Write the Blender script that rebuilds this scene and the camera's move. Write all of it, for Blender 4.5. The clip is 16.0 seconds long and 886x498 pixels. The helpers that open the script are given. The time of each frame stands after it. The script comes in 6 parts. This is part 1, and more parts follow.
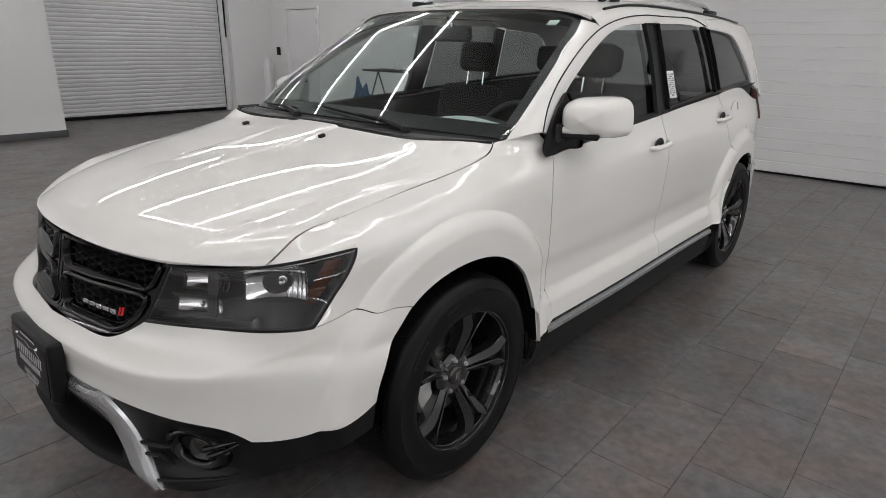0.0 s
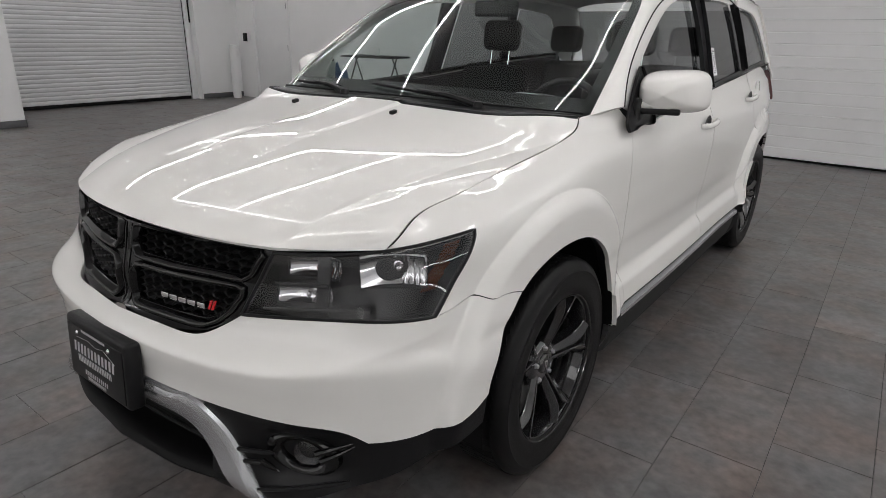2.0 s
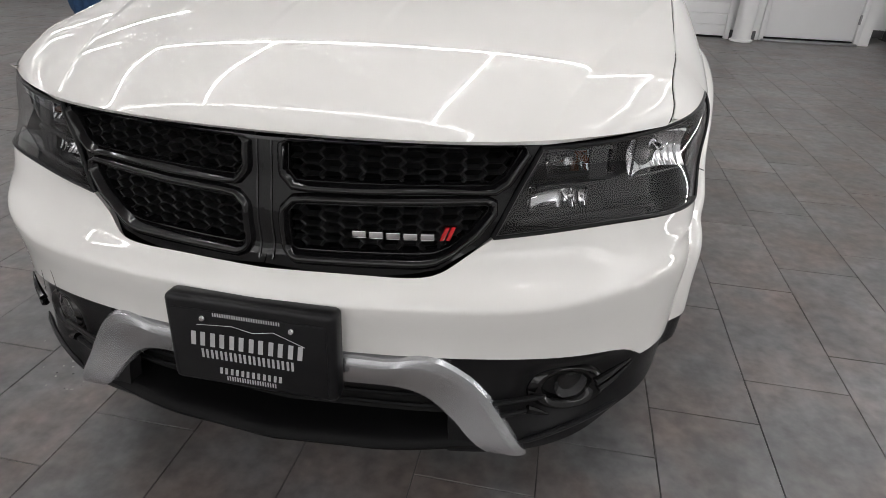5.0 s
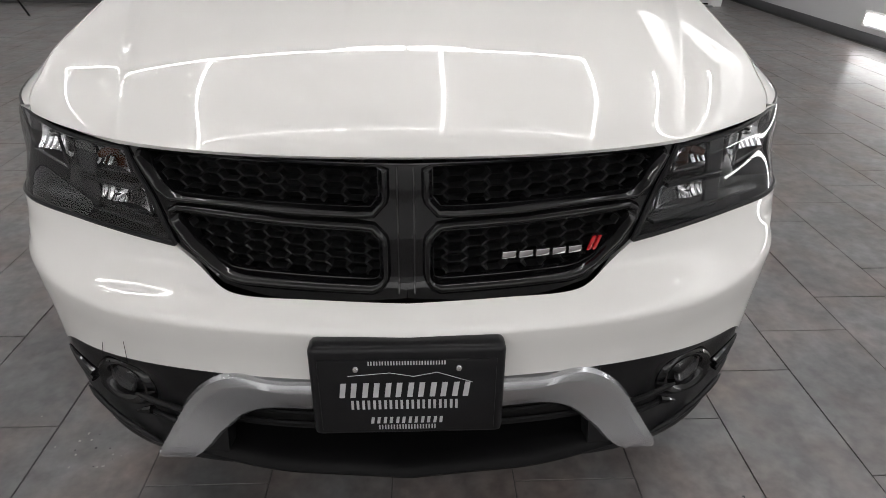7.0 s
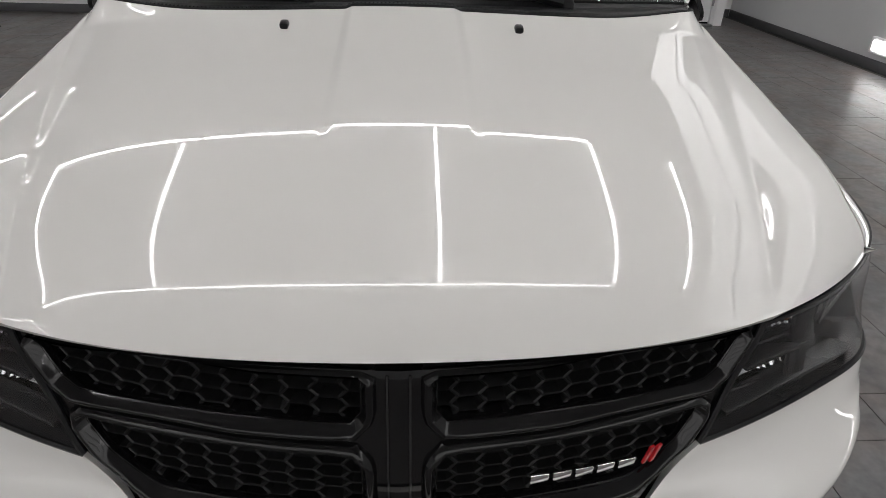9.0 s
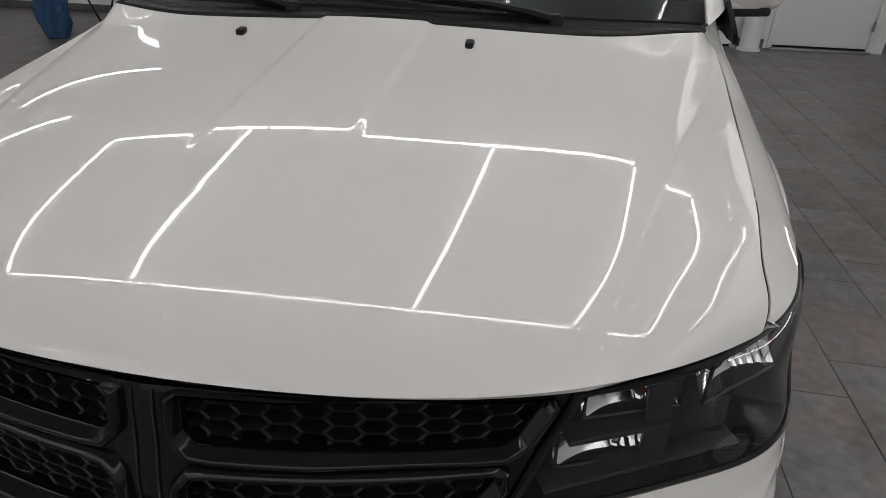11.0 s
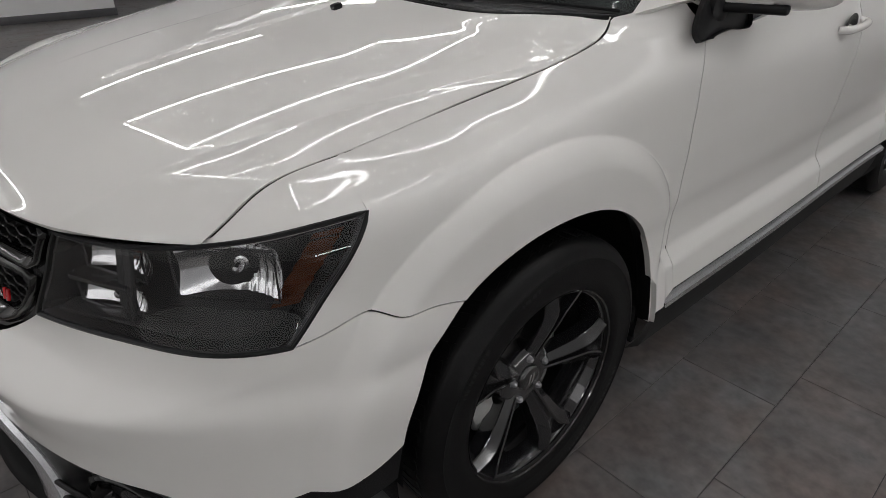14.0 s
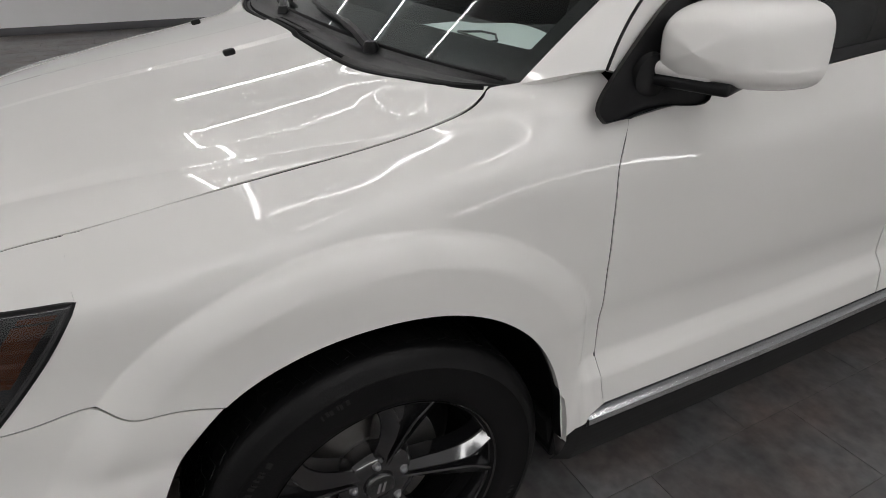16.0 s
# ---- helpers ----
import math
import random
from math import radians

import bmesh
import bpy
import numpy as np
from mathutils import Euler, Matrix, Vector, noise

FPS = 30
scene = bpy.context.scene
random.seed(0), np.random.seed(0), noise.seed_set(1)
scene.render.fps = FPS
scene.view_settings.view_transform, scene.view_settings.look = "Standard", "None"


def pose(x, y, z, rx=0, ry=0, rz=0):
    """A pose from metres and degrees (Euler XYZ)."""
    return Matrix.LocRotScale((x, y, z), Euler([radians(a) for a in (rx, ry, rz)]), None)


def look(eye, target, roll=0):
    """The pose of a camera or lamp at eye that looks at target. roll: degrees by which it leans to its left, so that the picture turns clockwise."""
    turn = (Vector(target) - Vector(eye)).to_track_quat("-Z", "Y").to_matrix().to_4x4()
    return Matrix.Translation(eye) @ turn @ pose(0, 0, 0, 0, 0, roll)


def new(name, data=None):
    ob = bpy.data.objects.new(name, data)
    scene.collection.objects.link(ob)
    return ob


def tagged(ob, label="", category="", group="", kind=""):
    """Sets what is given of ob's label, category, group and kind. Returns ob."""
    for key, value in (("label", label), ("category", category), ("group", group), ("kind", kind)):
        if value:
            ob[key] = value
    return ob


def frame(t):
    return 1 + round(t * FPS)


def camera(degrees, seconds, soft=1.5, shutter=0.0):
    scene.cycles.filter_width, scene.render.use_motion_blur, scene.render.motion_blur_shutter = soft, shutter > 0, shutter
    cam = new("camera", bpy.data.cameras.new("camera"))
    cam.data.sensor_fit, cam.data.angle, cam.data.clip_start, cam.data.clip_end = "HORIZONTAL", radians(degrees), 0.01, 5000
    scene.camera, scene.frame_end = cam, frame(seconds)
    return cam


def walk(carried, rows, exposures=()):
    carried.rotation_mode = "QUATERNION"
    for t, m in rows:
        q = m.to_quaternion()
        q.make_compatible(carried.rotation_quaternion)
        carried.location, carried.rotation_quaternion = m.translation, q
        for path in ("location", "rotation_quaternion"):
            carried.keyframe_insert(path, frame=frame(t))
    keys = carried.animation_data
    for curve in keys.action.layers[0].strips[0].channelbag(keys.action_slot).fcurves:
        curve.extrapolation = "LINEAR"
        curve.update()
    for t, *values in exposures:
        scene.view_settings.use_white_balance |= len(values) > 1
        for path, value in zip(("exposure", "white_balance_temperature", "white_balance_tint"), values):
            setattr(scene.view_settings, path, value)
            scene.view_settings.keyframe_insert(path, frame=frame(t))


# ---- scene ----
cam = camera(72.7, 16.0, soft=0.85)
# seconds, eye, target, roll
PATH = [
    (0, (1.981, -1.421, 1.444), (0.749, 0.016, 0.800), 1.05),
    (0.5, (1.919, -1.433, 1.421), (0.693, 0.010, 0.776), 1.12),
    (1, (1.841, -1.455, 1.400), (0.622, -0.008, 0.752), 1.09),
    (1.5, (1.744, -1.504, 1.388), (0.551, -0.039, 0.732), 1.09),
    (2, (1.588, -1.601, 1.373), (0.471, -0.084, 0.702), 1.18),
    (2.5, (1.451, -1.662, 1.336), (0.446, -0.088, 0.618), 1.24),
    (3, (1.270, -1.687, 1.280), (0.416, -0.069, 0.472), 1.38),
    (3.5, (1.083, -1.716, 1.265), (0.383, -0.053, 0.402), 1.44),
    (4, (0.870, -1.780, 1.257), (0.296, -0.085, 0.363), 1.70),
    (4.5, (0.685, -1.834, 1.272), (0.218, -0.129, 0.336), 1.99),
    (5, (0.503, -1.805, 1.234), (0.182, -0.081, 0.272), 1.87),
    (5.2, (0.430, -1.793, 1.226), (0.174, -0.057, 0.266), 1.74),
    (7.5, (-0.017, -1.757, 1.281), (0.101, -0.065, 0.220), 1.62),
    (8, (-0.030, -1.633, 1.303), (0.116, 0.030, 0.201), 2.65),
    (8.5, (-0.011, -1.488, 1.343), (0.123, 0.188, 0.260), 2.73),
    (9, (0.012, -1.390, 1.362), (0.125, 0.334, 0.355), 1.84),
    (9.2, (0.020, -1.371, 1.370), (0.133, 0.369, 0.392), 1.78),
    (11.5, (0.610, -1.272, 1.355), (0.124, 0.402, 0.373), 1.13),
    (12, (0.810, -1.221, 1.368), (0.151, 0.386, 0.377), 0.79),
    (12.5, (0.982, -1.158, 1.354), (0.146, 0.370, 0.371), 0.48),
    (13, (1.160, -1.055, 1.326), (0.149, 0.367, 0.348), 0.32),
    (13.5, (1.330, -0.975, 1.303), (0.161, 0.323, 0.329), 0.22),
    (14, (1.495, -0.881, 1.319), (0.208, 0.295, 0.339), 0.14),
    (14.5, (1.606, -0.765, 1.357), (0.211, 0.284, 0.381), 0.01),
    (15, (1.628, -0.597, 1.373), (0.154, 0.347, 0.405), 0.11),
    (15.5, (1.650, -0.447, 1.377), (0.111, 0.394, 0.415), 0.33),
    (16, (1.640, -0.288, 1.377), (0.088, 0.536, 0.421), 0.41),
]
# seconds, stops: the clip's camera adapts as the white hood fills its view
EXPOSURES = [(0.0, 0.12), (3.5, 0.12), (4.5, 0.31), (5.0, 0.39), (7.5, 0.34), (8.0, 0.29), (8.5, 0.05), (9.0, -0.18), (11.5, -0.42), (12.5, -0.42), (14.0, -0.40), (14.5, -0.33), (15.2, -.22), (16.0, -.18)]
walk(cam, [(t, look(eye, target, roll)) for t, eye, target, roll in PATH], EXPOSURES)

# ---- light ----
world = bpy.data.worlds.new("world")
scene.world = world
world.use_nodes = True
world.node_tree.nodes["Background"].inputs["Color"].default_value = (0.9, 0.95, 1.0, 1)
world.node_tree.nodes["Background"].inputs["Strength"].default_value = 0.05
scene.view_settings.exposure = 0.0
LIGHT_POWER = 21.0
CEILING_Z = 3.95

# ---- materials ----


def material(name, color, rough=0.5, metal=0.0, coat=0.0, coat_rough=0.03, spec=0.5, vary=0.0, scale=8.0, bump=0.0, bump_scale=60.0, rough_vary=0.0, random_vary=0.0):
    """A node material with two scales of variation in tone, gloss and fine relief."""
    m = bpy.data.materials.new(name)
    m.use_nodes = True
    nt = m.node_tree
    b = nt.nodes["Principled BSDF"]
    b.inputs["Base Color"].default_value = (*color, 1)
    b.inputs["Roughness"].default_value = rough
    b.inputs["Metallic"].default_value = metal
    b.inputs["Specular IOR Level"].default_value = spec
    b.inputs["Coat Weight"].default_value = coat
    b.inputs["Coat Roughness"].default_value = coat_rough
    tc = nt.nodes.new("ShaderNodeTexCoord")
    out = None
    if vary or rough_vary:
        big = nt.nodes.new("ShaderNodeTexNoise")
        big.inputs["Scale"].default_value = scale
        big.inputs["Detail"].default_value = 8.0
        big.inputs["Roughness"].default_value = 0.65
        nt.links.new(tc.outputs["Object"], big.inputs["Vector"])
        if vary:
            ramp = nt.nodes.new("ShaderNodeMapRange")
            ramp.inputs["From Min"].default_value = 0.3
            ramp.inputs["From Max"].default_value = 0.7
            ramp.inputs["To Min"].default_value = 1.0 - vary
            ramp.inputs["To Max"].default_value = 1.0 + vary
            nt.links.new(big.outputs["Fac"], ramp.inputs["Value"])
            mul = nt.nodes.new("ShaderNodeVectorMath")
            mul.operation = "SCALE"
            mul.inputs[0].default_value = color
            nt.links.new(ramp.outputs["Result"], mul.inputs["Scale"])
            nt.links.new(mul.outputs["Vector"], b.inputs["Base Color"])
            out = mul
        if rough_vary:
            rr = nt.nodes.new("ShaderNodeMapRange")
            rr.inputs["From Min"].default_value = 0.3
            rr.inputs["From Max"].default_value = 0.7
            rr.inputs["To Min"].default_value = max(0.0, rough - rough_vary)
            rr.inputs["To Max"].default_value = min(1.0, rough + rough_vary)
            nt.links.new(big.outputs["Fac"], rr.inputs["Value"])
            nt.links.new(rr.outputs["Result"], b.inputs["Roughness"])
    if random_vary:
        info = nt.nodes.new("ShaderNodeObjectInfo")
        mr = nt.nodes.new("ShaderNodeMapRange")
        mr.inputs["To Min"].default_value = 1.0 - random_vary
        mr.inputs["To Max"].default_value = 1.0 + random_vary
        nt.links.new(info.outputs["Random"], mr.inputs["Value"])
        mul2 = nt.nodes.new("ShaderNodeVectorMath")
        mul2.operation = "SCALE"
        mul2.inputs[0].default_value = color
        if out:
            nt.links.new(out.outputs["Vector"], mul2.inputs[0])
        nt.links.new(mr.outputs["Result"], mul2.inputs["Scale"])
        nt.links.new(mul2.outputs["Vector"], b.inputs["Base Color"])
    if bump:
        fine = nt.nodes.new("ShaderNodeTexNoise")
        fine.inputs["Scale"].default_value = bump_scale
        fine.inputs["Detail"].default_value = 5.0
        nt.links.new(tc.outputs["Object"], fine.inputs["Vector"])
        bp = nt.nodes.new("ShaderNodeBump")
        bp.inputs["Strength"].default_value = bump
        bp.inputs["Distance"].default_value = 0.002
        nt.links.new(fine.outputs["Fac"], bp.inputs["Height"])
        nt.links.new(bp.outputs["Normal"], b.inputs["Normal"])
    return m


def glass(name, tint, rough=0.0, facing=0.05):
    """Thin clear or tinted glass: mirror-like by the angle, else see-through."""
    m = bpy.data.materials.new(name)
    m.use_nodes = True
    nt = m.node_tree
    nt.nodes.remove(nt.nodes["Principled BSDF"])
    tr = nt.nodes.new("ShaderNodeBsdfTransparent")
    tr.inputs["Color"].default_value = (*tint, 1)
    gl = nt.nodes.new("ShaderNodeBsdfGlossy")
    gl.inputs["Roughness"].default_value = rough
    lw = nt.nodes.new("ShaderNodeLayerWeight")
    lw.inputs["Blend"].default_value = 0.5
    pw = nt.nodes.new("ShaderNodeMath")
    pw.operation = "POWER"
    pw.inputs[1].default_value = 5.0
    nt.links.new(lw.outputs["Facing"], pw.inputs[0])
    fr = nt.nodes.new("ShaderNodeMapRange")
    fr.inputs["To Min"].default_value = facing
    fr.inputs["To Max"].default_value = 1.0
    nt.links.new(pw.outputs["Value"], fr.inputs["Value"])
    mx = nt.nodes.new("ShaderNodeMixShader")
    nt.links.new(fr.outputs["Result"], mx.inputs["Fac"])
    nt.links.new(tr.outputs["BSDF"], mx.inputs[1])
    nt.links.new(gl.outputs["BSDF"], mx.inputs[2])
    nt.links.new(mx.outputs["Shader"], nt.nodes["Material Output"].inputs["Surface"])
    return m


def emitter(name, color, power):
    m = bpy.data.materials.new(name)
    m.use_nodes = True
    b = m.node_tree.nodes["Principled BSDF"]
    b.inputs["Base Color"].default_value = (0.8, 0.8, 0.8, 1)
    b.inputs["Emission Color"].default_value = (*color, 1)
    b.inputs["Emission Strength"].default_value = power
    return m


PAINT = material("white_car_paint", (0.79, 0.78, 0.755), 0.6, spec=0.06, coat=1.0, coat_rough=0.015, vary=0.012, scale=1.5)
BLACK_GLOSS = material("gloss_black_plastic", (0.014, 0.014, 0.015), 0.16, spec=0.5, coat=0.6, coat_rough=0.03, rough_vary=0.03, scale=5)
BLACK_SATIN = material("satin_black_plastic", (0.010, 0.010, 0.0108), 0.34, spec=0.2, vary=0.15, scale=20, bump=0.15, bump_scale=900)
BLACK_MATTE = material("matte_black_plastic", (0.009, 0.009, 0.0095), 0.6, spec=0.12, vary=0.2, scale=14, bump=0.3, bump_scale=700)
CHIN_BLACK = material("dull_black_lip", (0.004, 0.004, 0.0043), 0.5, spec=0.12, vary=0.2, scale=9)
# near-black, also used for the shade drawn into the shut lines
GAP_DARK = material("dark_inner_shell", (0.006, 0.006, 0.006), 0.9, vary=0.2)
BLACK_PIANO = material("deep_black_gloss", (0.005, 0.005, 0.0055), 0.07, spec=0.4, rough_vary=0.02, scale=9)
SILVER = material("silver_painted_trim", (0.60, 0.61, 0.63), 0.25, metal=0.85, vary=0.05, scale=6, coat=0.6)
CHROME = material("bright_chrome", (0.85, 0.85, 0.86), 0.06, metal=1.0, rough_vary=0.03, scale=30)
REFLECTOR = material("aluminised_reflector", (0.88, 0.88, 0.89), 0.13, metal=1.0, rough_vary=0.05, scale=40)
GUNMETAL = material("gloss_black_alloy", (0.014, 0.014, 0.0155), 0.10, metal=0.2, spec=0.7, coat=1.0, coat_rough=0.04, vary=0.1, scale=9)
GRILLE_BLACK = material("dull_black_mesh", (0.011, 0.011, 0.0115), 0.38, spec=0.3, vary=0.2, scale=20)
RUBBER = material("tyre_rubber", (0.0045, 0.0045, 0.0048), 0.42, spec=0.2, vary=0.25, scale=11, bump=0.25, bump_scale=260)
LETTER_GREY = material("worn_grey_letter", (0.010, 0.010, 0.010), 0.5, vary=0.3, scale=30)
BRAKE_STEEL = material("brake_disc_steel", (0.28, 0.27, 0.26), 0.35, metal=0.9, vary=0.12, scale=25)
CALIPER = material("cast_caliper_metal", (0.55, 0.55, 0.54), 0.45, metal=0.5, vary=0.15, scale=25, bump=0.3)
LAMP_DARK = material("dark_lamp_housing", (0.028, 0.028, 0.030), 0.2, vary=0.1, scale=20)
AMBER = material("amber_reflector", (0.075, 0.022, 0.009), 0.22, spec=0.5, vary=0.25, scale=45)
BULB = material("frosted_bulb", (0.8, 0.78, 0.72), 0.15, coat=1.0)
LAMP_LENS = glass("clear_lamp_lens", (0.86, 0.865, 0.87), facing=0.062)
CLEAR_GLASS = glass("windscreen_glass", (0.88, 0.94, 0.925))
TINT_GLASS = glass("tinted_privacy_glass", (0.24, 0.245, 0.25))
DOOR_GLASS = glass("lightly_tinted_glass", (0.78, 0.83, 0.82))
CABIN_DARK = material("charcoal_cabin_plastic", (0.018, 0.018, 0.019), 0.6, spec=0.25, vary=0.15, scale=15, bump=0.2)
SEAT_CLOTH = material("black_seat_leather", (0.010, 0.010, 0.0105), 0.7, spec=0.15, vary=0.2, scale=18)
HEADLINER = material("grey_headliner", (0.35, 0.34, 0.33), 0.9, vary=0.05)
PAPER = material("pale_paper", (0.62, 0.68, 0.66), 0.7, vary=0.05, scale=12)
PLATE_BLACK = material("black_plate_plastic", (0.009, 0.009, 0.01), 0.33, spec=0.25, vary=0.15, scale=25, bump=0.1, bump_scale=500)
PRINT_SILVER = material("silver_print", (0.62, 0.62, 0.63), 0.35, metal=0.3, vary=0.04)
PRINT_WHITE = material("white_print", (0.8, 0.8, 0.8), 0.5, vary=0.03)
PRINT_BLACK = material("black_print", (0.02, 0.02, 0.02), 0.5, vary=0.1)
BADGE_RED = material("red_badge_enamel", (0.55, 0.015, 0.02), 0.25, coat=1.0, vary=0.05, scale=40)
WALL_WHITE = material("white_painted_wall", (0.86, 0.86, 0.86), 0.45, vary=0.02, scale=1.3, bump=0.12, bump_scale=90, rough_vary=0.06)
PANEL_WHITE = material("white_door_panel", (0.84, 0.84, 0.845), 0.38, vary=0.025, scale=2.2, bump=0.05, rough_vary=0.05)
ROLLER_WHITE = material("white_roller_slat", (0.76, 0.76, 0.77), 0.45, vary=0.03, scale=3, rough_vary=0.08)
BASE_GREY = material("dark_grey_cove_base", (0.10, 0.10, 0.105), 0.45, vary=0.1, scale=3)
CEILING_PAINT = material("white_ceiling_paint", (0.84, 0.84, 0.84), 0.7, vary=0.02, scale=1.0)
GROUT = material("dark_grout", (0.070, 0.067, 0.065), 0.85, vary=0.2, scale=9)
LED = emitter("led_diffuser", (1.0, 0.985, 0.98), LIGHT_POWER)
# glow of the added fill panels, out of view over the front
LED_FILL = emitter("fill_panel_diffuser", (1.0, 0.985, 0.98), LIGHT_POWER * 0.070)
LED_STRIP = emitter("wall_strip_diffuser", (1.0, 0.985, 0.98), LIGHT_POWER * 0.55)
# weaker glow of the fill panels added along the right side
LED_FILL_DIM = emitter("dim_fill_diffuser", (1.0, 0.985, 0.98), LIGHT_POWER * 0.085)
STAIN = material("dried_pale_stain", (0.30, 0.29, 0.27), 0.6, vary=0.3, scale=60)
STEEL_DULL = material("dull_steel", (0.35, 0.35, 0.36), 0.4, metal=0.8, vary=0.08, scale=20)
TAIL_RED = material("red_tail_lens", (0.09, 0.025, 0.025), 0.15, coat=1.0, vary=0.1)
BLUE_CLOTH = material("blue_cloth", (0.03, 0.085, 0.19), 0.85, vary=0.25, scale=25, bump=0.4)


def tile_material():
    """Dark slate-look porcelain: clouded, with brown tints and a dull sheen, each tile a little different."""
    m = material("dark_slate_tile", (0.122, 0.121, 0.123), 0.36, vary=0.30, scale=3.2, bump=0.05, bump_scale=42.0, random_vary=0.10)
    nt = m.node_tree
    b = nt.nodes["Principled BSDF"]
    geo = nt.nodes.new("ShaderNodeNewGeometry")
    shift = nt.nodes.new("ShaderNodeVectorMath")
    shift.inputs[1].default_value = (3.71, 1.93, 5.437)
    nt.links.new(geo.outputs["Position"], shift.inputs[0])
    rust = nt.nodes.new("ShaderNodeTexNoise")
    rust.inputs["Scale"].default_value = 4.2
    grit = nt.nodes.new("ShaderNodeTexNoise")
    grit.inputs["Scale"].default_value = 24.0
    for n in nt.nodes:
        if n.type == "TEX_NOISE":
            nt.links.new(shift.outputs["Vector"], n.inputs["Vector"])
            n.inputs["Detail"].default_value = 5.0

    def spread(value, low, high, to_low, to_high):
        r = nt.nodes.new("ShaderNodeMapRange")
        for key, v in (("From Min", low), ("From Max", high), ("To Min", to_low), ("To Max", to_high)):
            r.inputs[key].default_value = v
        nt.links.new(value, r.inputs["Value"])
        return r.outputs["Result"]

    def vector(operation, first, second):
        v = nt.nodes.new("ShaderNodeVectorMath")
        v.operation = operation
        for socket, value in zip((v.inputs[0], v.inputs["Scale"] if operation == "SCALE" else v.inputs[1]), (first, second)):
            if isinstance(value, tuple):
                socket.default_value = value
            else:
                nt.links.new(value, socket)
        return v.outputs["Vector"]

    warm = vector("SCALE", (0.12, -0.09, -0.19), spread(rust.outputs["Fac"], 0.38, 0.70, 0.0, 1.0))
    tint = vector("ADD", warm, (1.0, 1.0, 1.0))
    tint = vector("SCALE", tint, spread(grit.outputs["Fac"], 0.3, 0.7, 0.74, 1.26))
    nt.links.new(vector("MULTIPLY", b.inputs["Base Color"].links[0].from_socket, tint), b.inputs["Base Color"])
    nt.links.new(spread(rust.outputs["Fac"], 0.0, 1.0, 0.29, 0.41), b.inputs["Roughness"])
    return m


TILE = tile_material()

# ---- mesh tools ----


class Mesh:
    """Collects points and faces of one part."""

    def __init__(self):
        self.v, self.f = [], []

    def grid(self, p, flip=False, wrap=False):
        p = np.asarray(p, float)
        n, m = p.shape[:2]
        k = len(self.v)
        self.v += [tuple(q) for q in p.reshape(-1, 3)]
        for i in range(n if wrap else n - 1):
            for j in range(m - 1):
                a, b = k + i * m + j, k + (i + 1) % n * m + j
                q = (a, b, b + 1, a + 1)
                self.f.append(q[::-1] if flip else q)
        return self

    def bm(self, b, matrix=None):
        k = len(self.v)
        b.verts.index_update()
        for v in b.verts:
            self.v.append(tuple(matrix @ v.co if matrix else v.co))
        for f in b.faces:
            self.f.append(tuple(k + v.index for v in f.verts))
        b.free()
        return self

    def box(self, centre, size, bevel=0.0, turn=None, segments=2):
        b = bmesh.new()
        bmesh.ops.create_cube(b, size=1.0, matrix=Matrix.Diagonal((*size, 1)))
        if bevel:
            bmesh.ops.bevel(b, geom=b.edges[:], offset=bevel, segments=segments, affect="EDGES", profile=0.5)
        return self.bm(b, Matrix.Translation(centre) @ (turn.to_4x4() if turn else Matrix()))

    def tube(self, path, radius, sides=10, caps=True):
        path = [Vector(p) for p in path]
        rings, up = [], None
        for i, p in enumerate(path):
            d = (path[min(i + 1, len(path) - 1)] - path[max(i - 1, 0)]).normalized()
            if up is None:
                up = d.orthogonal().normalized()
            up = (up - d * up.dot(d)).normalized()
            w = d.cross(up)
            r = radius[i] if isinstance(radius, (list, tuple)) else radius
            rings.append([p + r * (math.cos(a) * up + math.sin(a) * w) for a in np.linspace(0, 2 * math.pi, sides, endpoint=False)])
        k = len(self.v)
        for ring in rings:
            self.v += [tuple(q) for q in ring]
        for i in range(len(rings) - 1):
            for j in range(sides):
                a, b = k + i * sides + j, k + i * sides + (j + 1) % sides
                self.f.append((a, b, b + sides, a + sides))
        if caps:
            self.f.append(tuple(k + j for j in range(sides))[::-1])
            self.f.append(tuple(k + (len(rings) - 1) * sides + j for j in range(sides)))
        return self

    def lathe(self, profile, matrix=None, sides=48, arc=2 * math.pi, start=0.0):
        """Turns a profile of (radius, along) about the x axis."""
        full = abs(arc - 2 * math.pi) < 1e-6
        angles = np.linspace(start, start + arc, sides, endpoint=not full)
        p = np.array([[(h, r * math.sin(a), r * math.cos(a)) for r, h in profile] for a in angles])
        if matrix:
            p = np.array([[tuple(matrix @ Vector(q)) for q in row] for row in p])
        return self.grid(p, wrap=full)

    def prism(self, outline, depth, matrix=None, bevel=0.0):
        """A flat outline in x and y, drawn out by depth in z."""
        b = bmesh.new()
        low = [b.verts.new((x, y, 0)) for x, y in outline]
        face = b.faces.new(low)
        top = bmesh.ops.extrude_face_region(b, geom=[face])["geom"]
        bmesh.ops.translate(b, verts=[g for g in top if isinstance(g, bmesh.types.BMVert)], vec=(0, 0, depth))
        bmesh.ops.recalc_face_normals(b, faces=b.faces[:])
        if bevel:
            edges = [e for e in b.edges if abs(e.verts[0].co.z - e.verts[1].co.z) < 1e-6 and e.verts[0].co.z > depth / 2]
            bmesh.ops.bevel(b, geom=edges, offset=bevel, segments=2, affect="EDGES", profile=0.5)
        return self.bm(b, matrix)

    def mirrored(self):
        other = Mesh()
        other.v = [(-x, y, z) for x, y, z in self.v]
        other.f = [f[::-1] for f in self.f]
        return other

